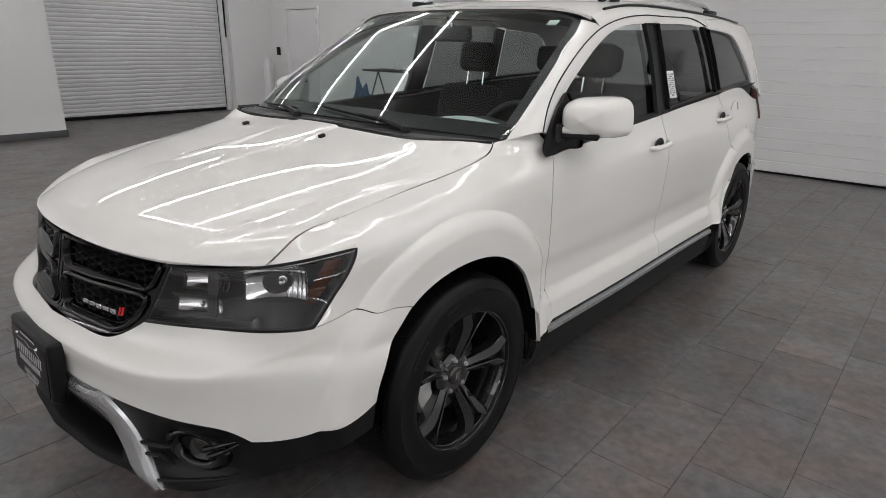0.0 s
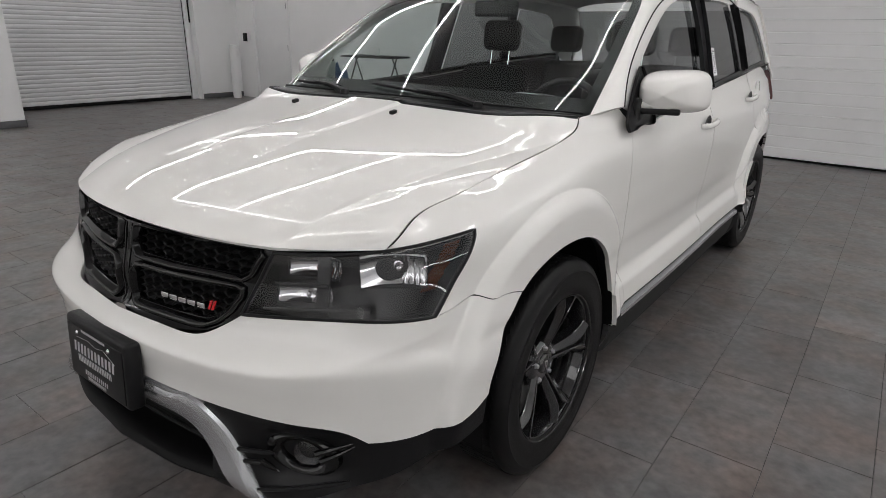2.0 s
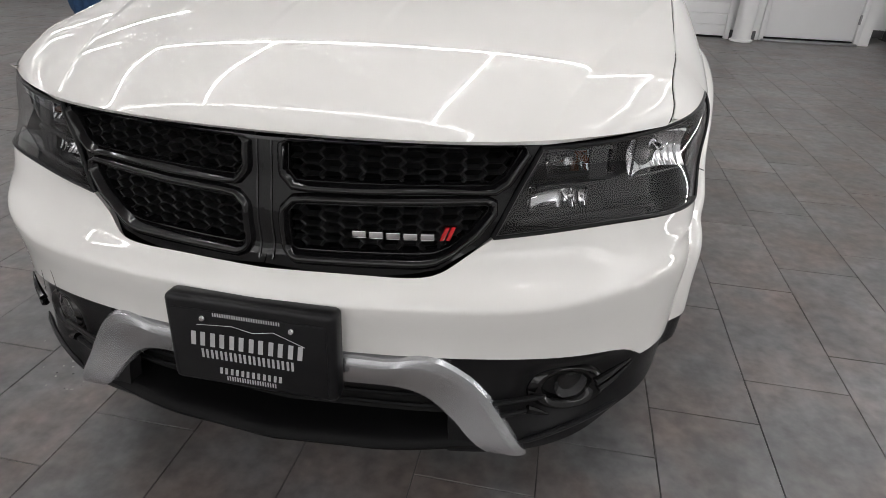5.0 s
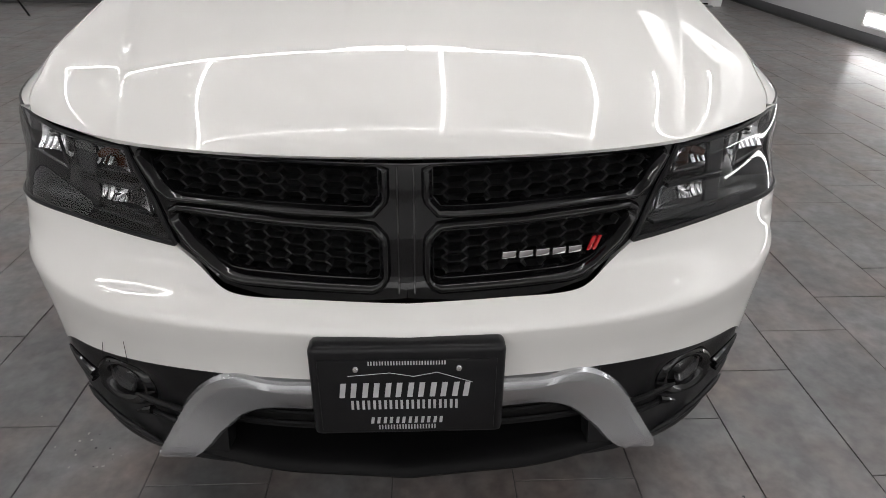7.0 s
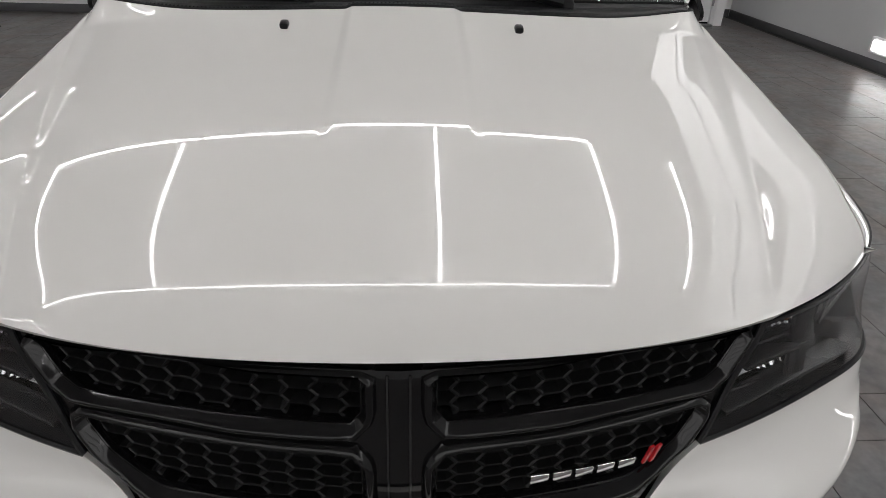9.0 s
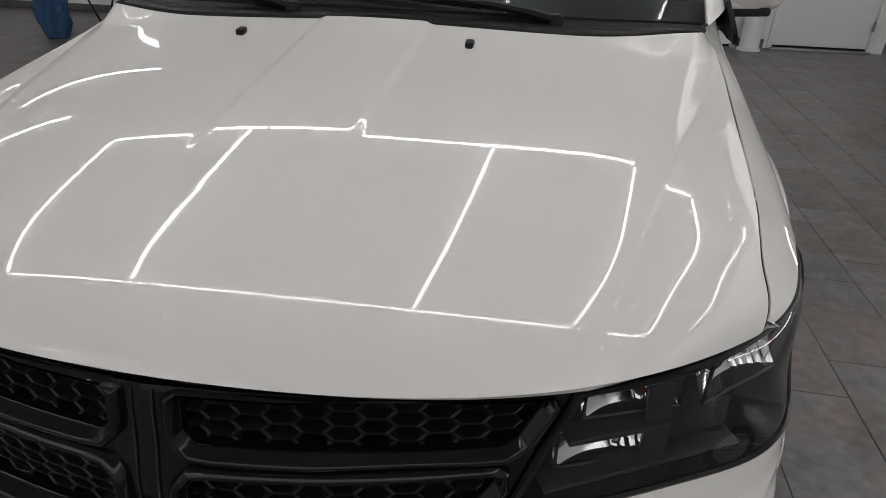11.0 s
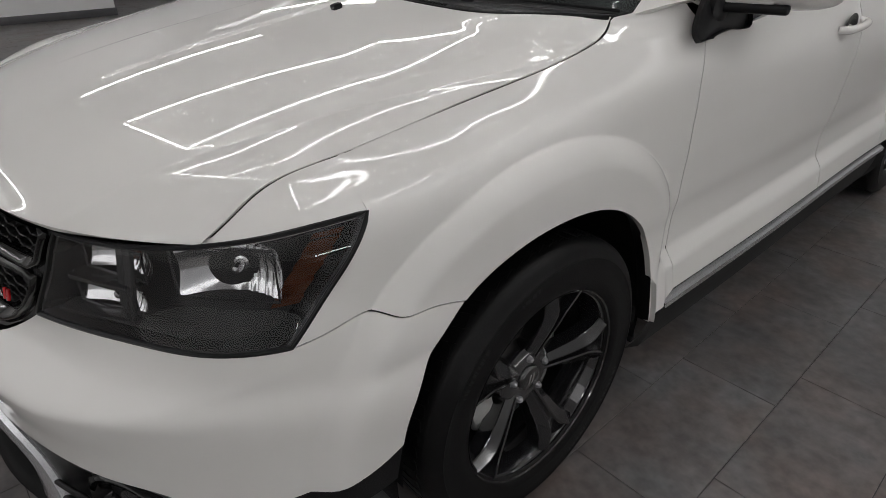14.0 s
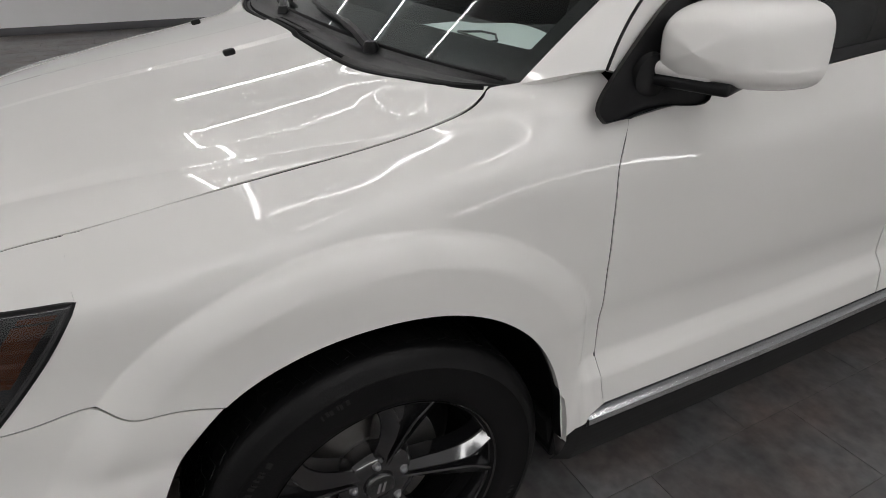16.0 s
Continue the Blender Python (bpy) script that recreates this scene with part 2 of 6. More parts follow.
    def data(self, name, mat, sharp=40.0):
        me = bpy.data.meshes.new(name)
        me.from_pydata(self.v, [], self.f)
        me.materials.append(mat)
        me.shade_smooth()
        me.set_sharp_from_angle(angle=radians(sharp))
        me.validate()
        return me


def part(name, mesh, mat, parent=None, label="", sharp=40.0):
    """One mesh object, under a thing or a part."""
    ob = new(name, mesh.data(name, mat, sharp))
    if parent:
        ob.parent = parent
    if label:
        ob["label"] = label
    return ob


def weights(knots, t):
    """Natural cubic spline: the weights of the knots' values at t."""
    knots, t = np.asarray(knots, float), np.atleast_1d(np.asarray(t, float))
    n, h = len(knots), np.diff(knots)
    a, r = np.eye(n), np.zeros((n, n))
    for i in range(1, n - 1):
        a[i, i - 1 : i + 2] = h[i - 1], 2 * (h[i - 1] + h[i]), h[i]
        r[i, i - 1 : i + 2] = 6 / h[i - 1], -6 / h[i - 1] - 6 / h[i], 6 / h[i]
    second = np.linalg.solve(a, r)
    i = np.clip(np.searchsorted(knots, t) - 1, 0, n - 2)
    tt = np.clip(t, knots[0], knots[-1])
    u, w = (knots[i + 1] - tt) / h[i], (tt - knots[i]) / h[i]
    e = np.eye(n)
    return u[:, None] * e[i] + w[:, None] * e[i + 1] + ((u**3 - u) * h[i] ** 2 / 6)[:, None] * second[i] + ((w**3 - w) * h[i] ** 2 / 6)[:, None] * second[i + 1]


def curve(points, n, smooth=True):
    """n points along a smooth or straight-sided line, evenly spaced."""
    p = np.asarray(points, float)
    c = np.r_[0, np.cumsum(np.linalg.norm(np.diff(p, axis=0), axis=1))]
    if not smooth or len(p) < 3:
        t = np.linspace(0, c[-1], n)
        return np.stack([np.interp(t, c, p[:, k]) for k in range(p.shape[1])], 1)
    dense = weights(c, np.linspace(0, c[-1], 900)) @ p
    c = np.r_[0, np.cumsum(np.linalg.norm(np.diff(dense, axis=0), axis=1))]
    t = np.linspace(0, c[-1], n)
    return np.stack([np.interp(t, c, dense[:, k]) for k in range(p.shape[1])], 1)


def coons(bottom, top, left, right):
    """The sheet between four edges."""
    u, v = np.linspace(0, 1, len(bottom))[:, None, None], np.linspace(0, 1, len(left))[None, :, None]
    b, t, l, r = bottom[:, None], top[:, None], left[None], right[None]
    return (1 - v) * b + v * t + (1 - u) * l + u * r - ((1 - u) * (1 - v) * bottom[0] + u * (1 - v) * bottom[-1] + (1 - u) * v * top[0] + u * v * top[-1])


def step(a, b, x):
    """0 before a, 1 after b, smooth between."""
    t = np.clip((np.asarray(x, float) - a) / (b - a), 0, 1)
    return t * t * (3 - 2 * t)


def setting(name, mesh, mat, label="", category=""):
    return tagged(part(name, mesh, mat), label, category, kind="structure")

# ---- the showroom ----
X0, X1, Y0, Y1 = -10.2, 4.6, -9.5, 6.8
GLOSS_PANEL = material("glossy_white_wall_panel", (0.74, 0.745, 0.75), 0.16, vary=0.02, scale=0.9, rough_vary=0.04, bump=0.03, bump_scale=12)


def wall(name, x0, x1, y0, y1, z0=0.0, z1=None, mat=WALL_WHITE, label="smooth white painted showroom wall"):
    z1 = CEILING_Z if z1 is None else z1
    return setting(name, Mesh().box(((x0 + x1) / 2, (y0 + y1) / 2, (z0 + z1) / 2), (x1 - x0, y1 - y0, z1 - z0)), mat, label, "wall")


setting("floor_slab", Mesh().box(((X0 + X1) / 2, -0.9, -0.103), (X1 - X0 + 1.2, 18.0, 0.2)), GROUT, "dark grout bed under the floor tiles", "floor")
setting("ceiling", Mesh().box(((X0 + X1) / 2, -0.9, CEILING_Z + 0.1), (X1 - X0 + 1.2, 18.0, 0.2)), CEILING_PAINT, "plain white showroom ceiling", "ceiling")
wall("wall_left", X0 - 0.35, X0 - 0.15, 1.85, 7.0, 3.6, label="white wall over the roller door")
wall("wall_left_end", X0 - 0.2, X0, 5.80, 7.0, label="white wall beside the roller door")
wall("wall_left_pier", X0 - 0.2, -8.45, Y0, 1.85, label="projecting white wall with a dark base strip")
# never in view; added to close the room and return light
wall("wall_front", X0, X1 + 0.15, Y0 - 0.15, Y0, label="unseen white wall added behind the camera")
wall("wall_right", X1, X1 + 0.15, Y0, 7.7, mat=GLOSS_PANEL, label="glossy white panelled wall with a dark base strip")
wall("wall_back_left", X0, -9.66, Y1, Y1 + 0.15)
wall("wall_back_middle", -8.5, -1.9, Y1, Y1 + 0.15)
wall("wall_back_over_door", -9.66, -8.5, Y1, Y1 + 0.15, 2.14)
wall("wall_back_over_gate", -1.9, 2.45, Y1, Y1 + 0.15, 3.4)
wall("wall_back_right", 2.45, 2.86, Y1, Y1 + 0.15)
wall("wall_back_over_exit", 2.86, 4.02, Y1, Y1 + 0.15, 2.14)
wall("wall_back_return", 4.02, 4.14, Y1, 7.55)
wall("wall_back_recess", 4.02, X1, 7.55, 7.7)


def base_strip(name, x0, x1, y0, y1):
    m = Mesh().box(((x0 + x1) / 2, (y0 + y1) / 2, 0.053), (x1 - x0, y1 - y0, 0.102), 0.004)
    setting(name, m, BASE_GREY, "dark grey base strip along the wall foot", "baseboard")


base_strip("baseboard_pier", -8.448, -8.436, Y0, 1.85)
base_strip("baseboard_pier_end", X0, -8.436, 1.852, 1.864)
base_strip("baseboard_left_end", X0 + 0.002, X0 + 0.014, 5.82, Y1)
base_strip("baseboard_back", -8.5, -1.95, Y1 - 0.014, Y1 - 0.002)
base_strip("baseboard_back_right", 2.47, 2.82, Y1 - 0.014, Y1 - 0.002)
base_strip("baseboard_recess", 4.16, X1 - 0.014, 7.536, 7.548)
base_strip("baseboard_right", X1 - 0.014, X1 - 0.002, Y0, 7.536)


def roller_door():
    top = tagged(new("roller_door"), "closed white ribbed metal roller door", "door", kind="structure")
    slat = Mesh()
    prof = [(0.0, 0.0), (0.006, 0.004), (0.011, 0.02), (0.012, 0.045), (0.009, 0.066), (0.001, 0.0735)]
    slat.grid([[(x, y, z) for x, z in prof] for y in (2.02, 5.66)])
    slat.grid([[(x - 0.008, y, z) for x, z in prof] for y in (2.02, 5.66)], flip=True)
    me = slat.data("slat", ROLLER_WHITE, 60)
    for i in range(46):
        ob = new("slat", me)
        ob.parent, ob.location = top, (X0 - 0.22, 0, 0.06 + 0.0745 * i)
    part("bottom_bar", Mesh().box((X0 - 0.212, 3.84, 0.035), (0.03, 3.64, 0.06), 0.006), BLACK_MATTE, top, "dark rubber-edged bottom bar")
    part("guide_rail", Mesh().box((X0 - 0.19, 5.735, 1.8), (0.06, 0.13, 3.6), 0.004), PANEL_WHITE, top)
    part("guide_rail", Mesh().box((X0 - 0.19, 1.95, 1.8), (0.06, 0.13, 3.6), 0.004), PANEL_WHITE, top)
    part("chain", Mesh().tube([(X0 - 0.14, 5.64, 3.5), (X0 - 0.145, 5.64, 1.8), (X0 - 0.14, 5.64, 0.12)], 0.006, 6), BLACK_MATTE, top)
    part("pull_strap", Mesh().box((X0 - 0.14, 5.77, 2.55), (0.012, 0.03, 2.1), 0.003), BLACK_MATTE, top, "black pull strap")
    setting("roller_door_backing", Mesh().box((X0 - 0.3, 3.8, 1.8), (0.04, 3.9, 3.6)), ROLLER_WHITE, "plain backing behind the roller door", "wall")


roller_door()


def sectional_gate():
    top = tagged(new("garage_door"), "closed white ribbed sectional garage door", "door", kind="structure")
    h = 0.53
    prof = []
    for z in np.arange(0, h - 0.02, 0.1325):
        prof += [(0.0, z + 0.004), (0.0, z + 0.118), (0.004, z + 0.122), (0.004, z + 0.1285)]
    prof = [(0.008, 0.0)] + prof[:-2] + [(0.0, h - 0.006), (0.008, h - 0.001)]
    m = Mesh().grid([[(x, y, z) for y, z in prof] for x in (-1.9, 2.45)], flip=False)
    m.box((0.275, 0.05, h / 2), (4.35, 0.05, h - 0.004))
    me = m.data("panel", PANEL_WHITE, 20)
    for i in range(7):
        ob = new("panel", me)
        ob.parent, ob.location = top, (0, Y1 - 0.02, 0.028 + h * i)
    part("bottom_seal", Mesh().box((0.275, Y1 + 0.01, 0.014), (4.35, 0.04, 0.026), 0.004), BLACK_MATTE, top, "black rubber bottom seal")
    part("jamb", Mesh().box((2.47, Y1 - 0.03, 1.75), (0.06, 0.06, 3.5), 0.004), PANEL_WHITE, top)


sectional_gate()


def exit_door(name, x0, x1, label, hinge):
    top = tagged(new(name), label, "door", kind="structure")
    part("leaf", Mesh().box(((x0 + x1) / 2, Y1 + 0.04, 1.06), (x1 - x0 - 0.12, 0.045, 2.03), 0.003), PANEL_WHITE, top)
    for x in (x0 + 0.03, x1 - 0.03):
        part("frame", Mesh().box((x, Y1 + 0.03, 1.07), (0.055, 0.11, 2.13), 0.004), PANEL_WHITE, top)
    part("frame", Mesh().box(((x0 + x1) / 2, Y1 + 0.03, 2.11), (x1 - x0 - 0.11, 0.11, 0.05), 0.004), PANEL_WHITE, top)
    part("threshold", Mesh().box(((x0 + x1) / 2, Y1 - 0.01, 0.012), (x1 - x0 - 0.06, 0.14, 0.022), 0.004), STEEL_DULL, top, "dull metal threshold")
    part("door_sweep", Mesh().box(((x0 + x1) / 2, Y1 + 0.012, 0.034), (x1 - x0 - 0.13, 0.012, 0.02), 0.002), BLACK_MATTE, top)
    for z in (0.3, 1.06, 1.85):
        part("hinge", Mesh().box((hinge, Y1 - 0.012, z), (0.02, 0.03, 0.11), 0.003), STEEL_DULL, top, "steel butt hinge")


exit_door("door_1", -9.66, -8.5, "closed white metal door in a white frame", -8.56)
exit_door("door_2", 2.86, 4.02, "closed white metal door with a metal threshold", 3.96)

tagged(part("column", Mesh().tube([(2.62, 6.62, 0), (2.62, 6.62, CEILING_Z)], 0.11, 32), WALL_WHITE), "round white painted steel column at the wall", "column", kind="structure")
tagged(part("column_base", Mesh().lathe([(0.112, 0.0), (0.135, 0.003), (0.135, 0.022), (0.112, 0.03)], Matrix.Translation((2.62, 6.62, 0)) @ pose(0, 0, 0, 0, -90, 0), 32), PANEL_WHITE), "low white collar round the column foot", "column", kind="structure")
tagged(part("bollard", Mesh().tube([(-9.95, 6.47, 0), (-9.95, 6.47, 1.08), (-9.95, 6.47, 1.10)], [0.085, 0.085, 0.05], 24), WALL_WHITE), "white plastic-sleeved guard post beside the roller door", "bollard")
keypad = tagged(part("keypad", Mesh().box((-9.94, Y1 - 0.02, 1.24), (0.10, 0.04, 0.17), 0.006), BLACK_SATIN), "small black wall keypad on the white wall", "keypad")
part("switch_plate", Mesh().box((-9.80, Y1 - 0.006, 1.23), (0.06, 0.012, 0.12), 0.003), PANEL_WHITE, keypad, "white switch plate")


def folding_table():
    top = tagged(new("folding_table"), "dark folding table on thin crossed legs, with odds and ends", "table")
    top.location = (-5.1, 5.6, 0)
    part("tabletop", Mesh().box((0, 0, 1.03), (1.0, 0.5, 0.03), 0.006), CABIN_DARK, top)
    for x in (-0.4, 0.4):
        part("leg", Mesh().tube([(x - 0.22, -0.2, 0), (x + 0.22, -0.2, 1.02)], 0.011, 8), BLACK_SATIN, top)
        part("leg", Mesh().tube([(x + 0.22, 0.2, 0), (x - 0.22, 0.2, 1.02)], 0.011, 8), BLACK_SATIN, top)
    cup = tagged(part("paper_cup", Mesh().lathe([(0.0, 0.0), (0.03, 0.0), (0.042, 0.11), (0.038, 0.11), (0.0, 0.1)], Matrix.Translation((-5.0, 5.55, 1.046)) @ pose(0, 0, 0, 0, -90, 0), 20), PRINT_WHITE), "white paper cup on the folding table", "cup")
    m = Mesh()
    b = bmesh.new()
    bmesh.ops.create_icosphere(b, subdivisions=4, radius=1.0)
    for v in b.verts:
        w = 1 + 0.3 * noise.noise(v.co * 2.3) + 0.12 * noise.noise(v.co * 6)
        v.co = Vector((v.co.x * 0.3 * w, v.co.y * 0.22 * w, max(0, (v.co.z + 0.75) * 0.42 * w)))
    m.bm(b)
    rag = tagged(part("cloth", m, BLUE_CLOTH), "crumpled blue cloth heaped on the floor", "cloth")
    rag.location = (-5.25, 5.0, 0)
    rag.scale = (0.62, 0.7, 1.1)


folding_table()


def ceiling_light(centre, length, along, led):
    """A slim LED batten: housing, two end caps and a glowing diffuser."""
    top = tagged(new("ceiling_light"), "slim white linear LED batten on the ceiling", "ceiling light", "LED battens")
    top.matrix_basis = pose(*centre, 0, 0, 0 if along == "x" else 90)
    part("housing", Mesh().box((0, 0, -0.012), (length, 0.044, 0.024), 0.003), PANEL_WHITE, top)
    part("diffuser", Mesh().box((0, 0, -0.036), (length - 0.03, 0.034, 0.022), 0.006), led, top, "glowing frosted diffuser")
    for s in (-1, 1):
        part("end_cap", Mesh().box((s * (length / 2 - 0.007), 0, -0.037), (0.014, 0.04, 0.026), 0.003), PANEL_WHITE, top)


def light_run(x0, y0, x1, y1, led=LED):
    """A straight run of battens, end to end."""
    n = max(1, round(math.hypot(x1 - x0, y1 - y0) / 2.44))
    along = "x" if abs(x1 - x0) > abs(y1 - y0) else "y"
    for i in range(n):
        f = (i + 0.5) / n
        ceiling_light((x0 + (x1 - x0) * f, y0 + (y1 - y0) * f, CEILING_Z), math.hypot(x1 - x0, y1 - y0) / n - 0.012, along, led)


RUNS = [
    (-4.16, -0.60, 1.96, -0.60), (-4.16, 2.83, 1.96, 2.83),
    (-4.16, -0.55, -4.16, 2.78), (-2.32, -0.55, -2.32, 2.78), (0.285, -0.55, 0.285, 2.78), (1.96, -0.55, 1.96, 2.78),
    # the last two runs are unseen, added to brighten the rear left walls
    (2.99, -0.60, 2.99, 2.6), (-7.0, -0.4, -7.0, 2.8), (-7.0, -3.5, -2.6, -3.5), (-8.5, 5.4, -5.0, 5.4), (-9.2, 3.8, -5.6, 3.8),
]


def fill_panel(x, y, length, turn=0, led=LED_FILL):
    """An unseen LED panel added as fill light: a thin frame and a wide soft diffuser."""
    top = tagged(new("fill_panel"), "unseen flat LED panel added on the ceiling as fill light", "ceiling light", "LED panels")
    top.matrix_basis = pose(x, y, CEILING_Z, 0, 0, turn)
    for s in (-1, 1):
        part("frame", Mesh().box((s * (length / 2 - 0.01), 0, -0.012), (0.02, 0.62, 0.024), 0.003), PANEL_WHITE, top)
        part("frame", Mesh().box((0, s * 0.30, -0.012), (length - 0.04, 0.02, 0.024), 0.003), PANEL_WHITE, top)
    part("diffuser", Mesh().box((0, 0, -0.010), (length - 0.04, 0.58, 0.012), 0.002), led, top, "glowing frosted diffuser")


# unseen fill light: added rows over the front, columns at right and left
for i in range(8):
    for x in (-4.8, 0.8):
        fill_panel(x, -4.3 - 0.66 * i, 5.5)
for i in range(3):
    fill_panel(3.68, -4.35 + 4.03 * i, 4.0, 90, LED_FILL_DIM)
    fill_panel(4.32, -4.35 + 4.03 * i, 4.0, 90, LED_FILL_DIM)
for i in range(3):
    fill_panel(-9.0, -4.0 + 4.0 * i, 2.4, 90)
for run in RUNS:
    light_run(*run)

strip = tagged(new("wall_light"), "bright low light strip along the glossy wall", "wall light")
part("housing", Mesh().box((X1 - 0.02, 1.65, 0.235), (0.04, 5.8, 0.15), 0.006), PANEL_WHITE, strip)
part("diffuser", Mesh().box((X1 - 0.047, 1.65, 0.235), (0.02, 5.7, 0.095), 0.008), LED_STRIP, strip, "glowing frosted diffuser")

# dried pale spatter on the tiles beside the bumper
rng_spot = random.Random(11)
spot = tagged(new("floor_spatter"), "dried pale spatter spots on the dark tiles", "stain")
for cx, cy, n, spread in ((-0.80, -0.67, 10, 0.035), (-0.846, -0.614, 4, 0.03), (-0.95, -0.60, 4, 0.06), (0.80, -0.84, 1, 0.01)):
    for _ in range(n):
        r = rng_spot.uniform(0.0012, 0.005)
        x, y = cx + rng_spot.gauss(0, spread), cy + rng_spot.gauss(0, spread)
        out = [(x + r * rng_spot.uniform(0.5, 1.2) * math.cos(a), y + r * rng_spot.uniform(0.5, 1.2) * math.sin(a)) for a in np.linspace(0, 2 * math.pi, 9)[:-1]]
        part("spot", Mesh().prism(out, 0.0006, pose(0, 0, 0.0003)), LETTER_GREY if rng_spot.random() < 0.3 else STAIN, spot)

# ---- the car: body surface ----
# The car faces -y; its left side is +x; the front axle is at y = 0.
car = tagged(new("car"), "white mid-size crossover with black wheels and silver bumper trim", "car")
PLAN = np.array([(0, -0.90), (0.16, -0.884), (0.34, -0.845), (0.50, -0.79), (0.64, -0.725), (0.735, -0.66), (0.795, -0.562), (0.826, -0.40), (0.848, -0.15),
                 (0.858, 0.15), (0.866, 0.5), (0.876, 1.2), (0.876, 2.2), (0.868, 2.9), (0.812, 3.4), (0.69, 3.72), (0.45, 3.86), (0, 3.92)])
RUN = np.r_[0, np.cumsum(np.linalg.norm(np.diff(PLAN, axis=0), axis=1))]
# How far the surface stands out from the plan line at each height, from the nose round to the tail.
LEVELS = [
    (0.14, [-.06, -.06, -.06, -.06, -.06, -.06, -.06, -.06, -.06, -.06, -.06, -.06, -.06, -.06, -.06, -.06, -.06, -.06]),
    (0.25, [.055, .055, .075, .085, .062, .030, .005, -.01, -.01, -.01, -.01, -.01, -.01, -.01, -.01, .03, .03, .03]),
    (0.34, [.055, .06, .077, .084, .067, .036, .013, .01, .00, .00, .005, .005, .005, .005, .005, .06, .06, .06]),
    (0.43, [.055, .060, .070, .082, .070, .038, .019, .012, .00, .00, .00, .00, .00, .00, .00, .07, .08, .08]),
    (0.50, [.062, .068, .080, .086, .070, .040, .021, .012, .00, -.004, -.008, -.010, -.010, -.006, .00, .07, .08, .08]),
    (0.56, [.064, .070, .084, .091, .073, .044, .025, .017, .00, -.006, -.010, -.014, -.014, -.008, .00, .065, .075, .075]),
    (0.616, [.066, .072, .087, .096, .076, .046, .025, .010, .00, -.006, -.010, -.014, -.014, -.008, .00, .06, .07, .07]),
    (0.641, [.052, .056, .072, .084, .070, .042, .019, .004, .00, -.005, -.008, -.010, -.010, -.006, .00, .04, .05, .05]),
    (0.663, [.020, .022, .034, .050, .052, .030, .013, .006, .00, -.003, -.004, -.006, -.006, -.004, .00, .02, .02, .02]),
    (0.73, [.000, .000, .00, .005, .012, .014, .010, .000, .00, .000, .000, .000, .000, .000, .00, .00, .00, .00]),
    (0.82, [-.018, -.018, -.016, -.014, -.012, -.012, -.006, -.002, .002, .003, .005, .006, .006, .004, .002, .00, .00, .00]),
    (0.905, [-.042, -.042, -.038, -.034, -.035, -.040, -.022, -.010, -.001, .003, .006, .010, .010, .007, .003, -.01, -.02, -.02]),
    (0.94, [-.07, -.07, -.07, -.065, -.065, -.065, -.056, -.032, -.010, .000, .007, .010, .010, .007, .003, -.015, -.03, -.03]),
    (0.97, [-.10, -.10, -.10, -.10, -.095, -.10, -.088, -.070, -.029, -.004, .006, .008, .008, .006, .002, -.02, -.04, -.04]),
    (1.00, [-.14, -.14, -.14, -.14, -.13, -.12, -.11, -.102, -.057, -.015, -.002, .003, .003, .002, .000, -.025, -.05, -.05]),
    (1.03, [-.18, -.18, -.18, -.18, -.17, -.16, -.145, -.128, -.090, -.039, -.014, -.008, -.008, -.006, -.006, -.03, -.06, -.06]),
    (1.09, [-.27, -.27, -.27, -.27, -.26, -.24, -.225, -.19, -.155, -.094, -.030, -.028, -.028, -.026, -.024, -.05, -.08, -.08]),
    (1.16, [-.38, -.38, -.38, -.38, -.37, -.34, -.31, -.27, -.21, -.125, -.043, -.048, -.048, -.046, -.046, -.07, -.10, -.10]),
]
HEIGHTS = np.array([z for z, _ in LEVELS])
OUT = np.array([row for _, row in LEVELS])
WHEELS = (0.0, 2.89)
ARCH = (0.0, 0.385)


# a fuller shoulder along the front wing, in millimetres, by length (down) and height (across)
WING_Y, WING_Z = (-0.50, -0.35, -0.15, 0.05, 0.25, 0.45, 0.65, 0.90), (0.80, 0.875, 0.91, 0.94, 0.98, 1.02, 1.06, 1.10, 1.14)
WING_FULL = 0.001 * np.array([(0.0, 0.0, 0.0, 0.0, 0.0, 0.0, 0.0, 0.0, 0.0),
                              (0.0, 4.3, 6.0, 1.0, 8.0, 1.3, -2.6, -1.7, 0.0),
                              (0.0, 3.7, 5.4, 5.8, 1.9, -0.6, -1.1, 0.7, 0.0),
                              (0.0, 1.5, 3.0, 6.7, 3.3, 0.4, 2.1, 0.5, 0.0),
                              (0.0, -0.2, 0.9, 2.9, 4.0, 6.3, 4.2, -1.2, 0.0),
                              (0.0, -0.9, -0.1, -0.2, 0.8, 7.2, 5.3, -0.2, 0.0),
                              (0.0, -0.5, -0.1, -1.5, -1.7, 4.6, 4.7, 0.6, 0.0),
                              (0.0, 0.0, 0.0, 0.0, 0.0, 0.0, 0.0, 0.0, 0.0)])


def flare(y, z):
    """The rounded swelling over each wheel arch."""
    total = 0.0
    for yw in WHEELS:
        r = np.hypot(y - yw - ARCH[0], z - ARCH[1])
        side = step(0.24, 0.40, y) if yw == 0 else 1 - step(yw - 0.40, yw - 0.24, y)
        narrow = 0.078 * side * (1 - step(0.45, 0.76, z))
        u = np.clip((r - 0.500 + narrow) / 0.063, 0, 1.3)
        swell = np.where(u < 0.92, 1 - u * u, 0.1536 * (1 - np.clip((u - 0.92) / 0.10, 0, 1)) ** 2)
        total = total + 0.031 * swell * step(-0.66, -0.52, y)
    return total


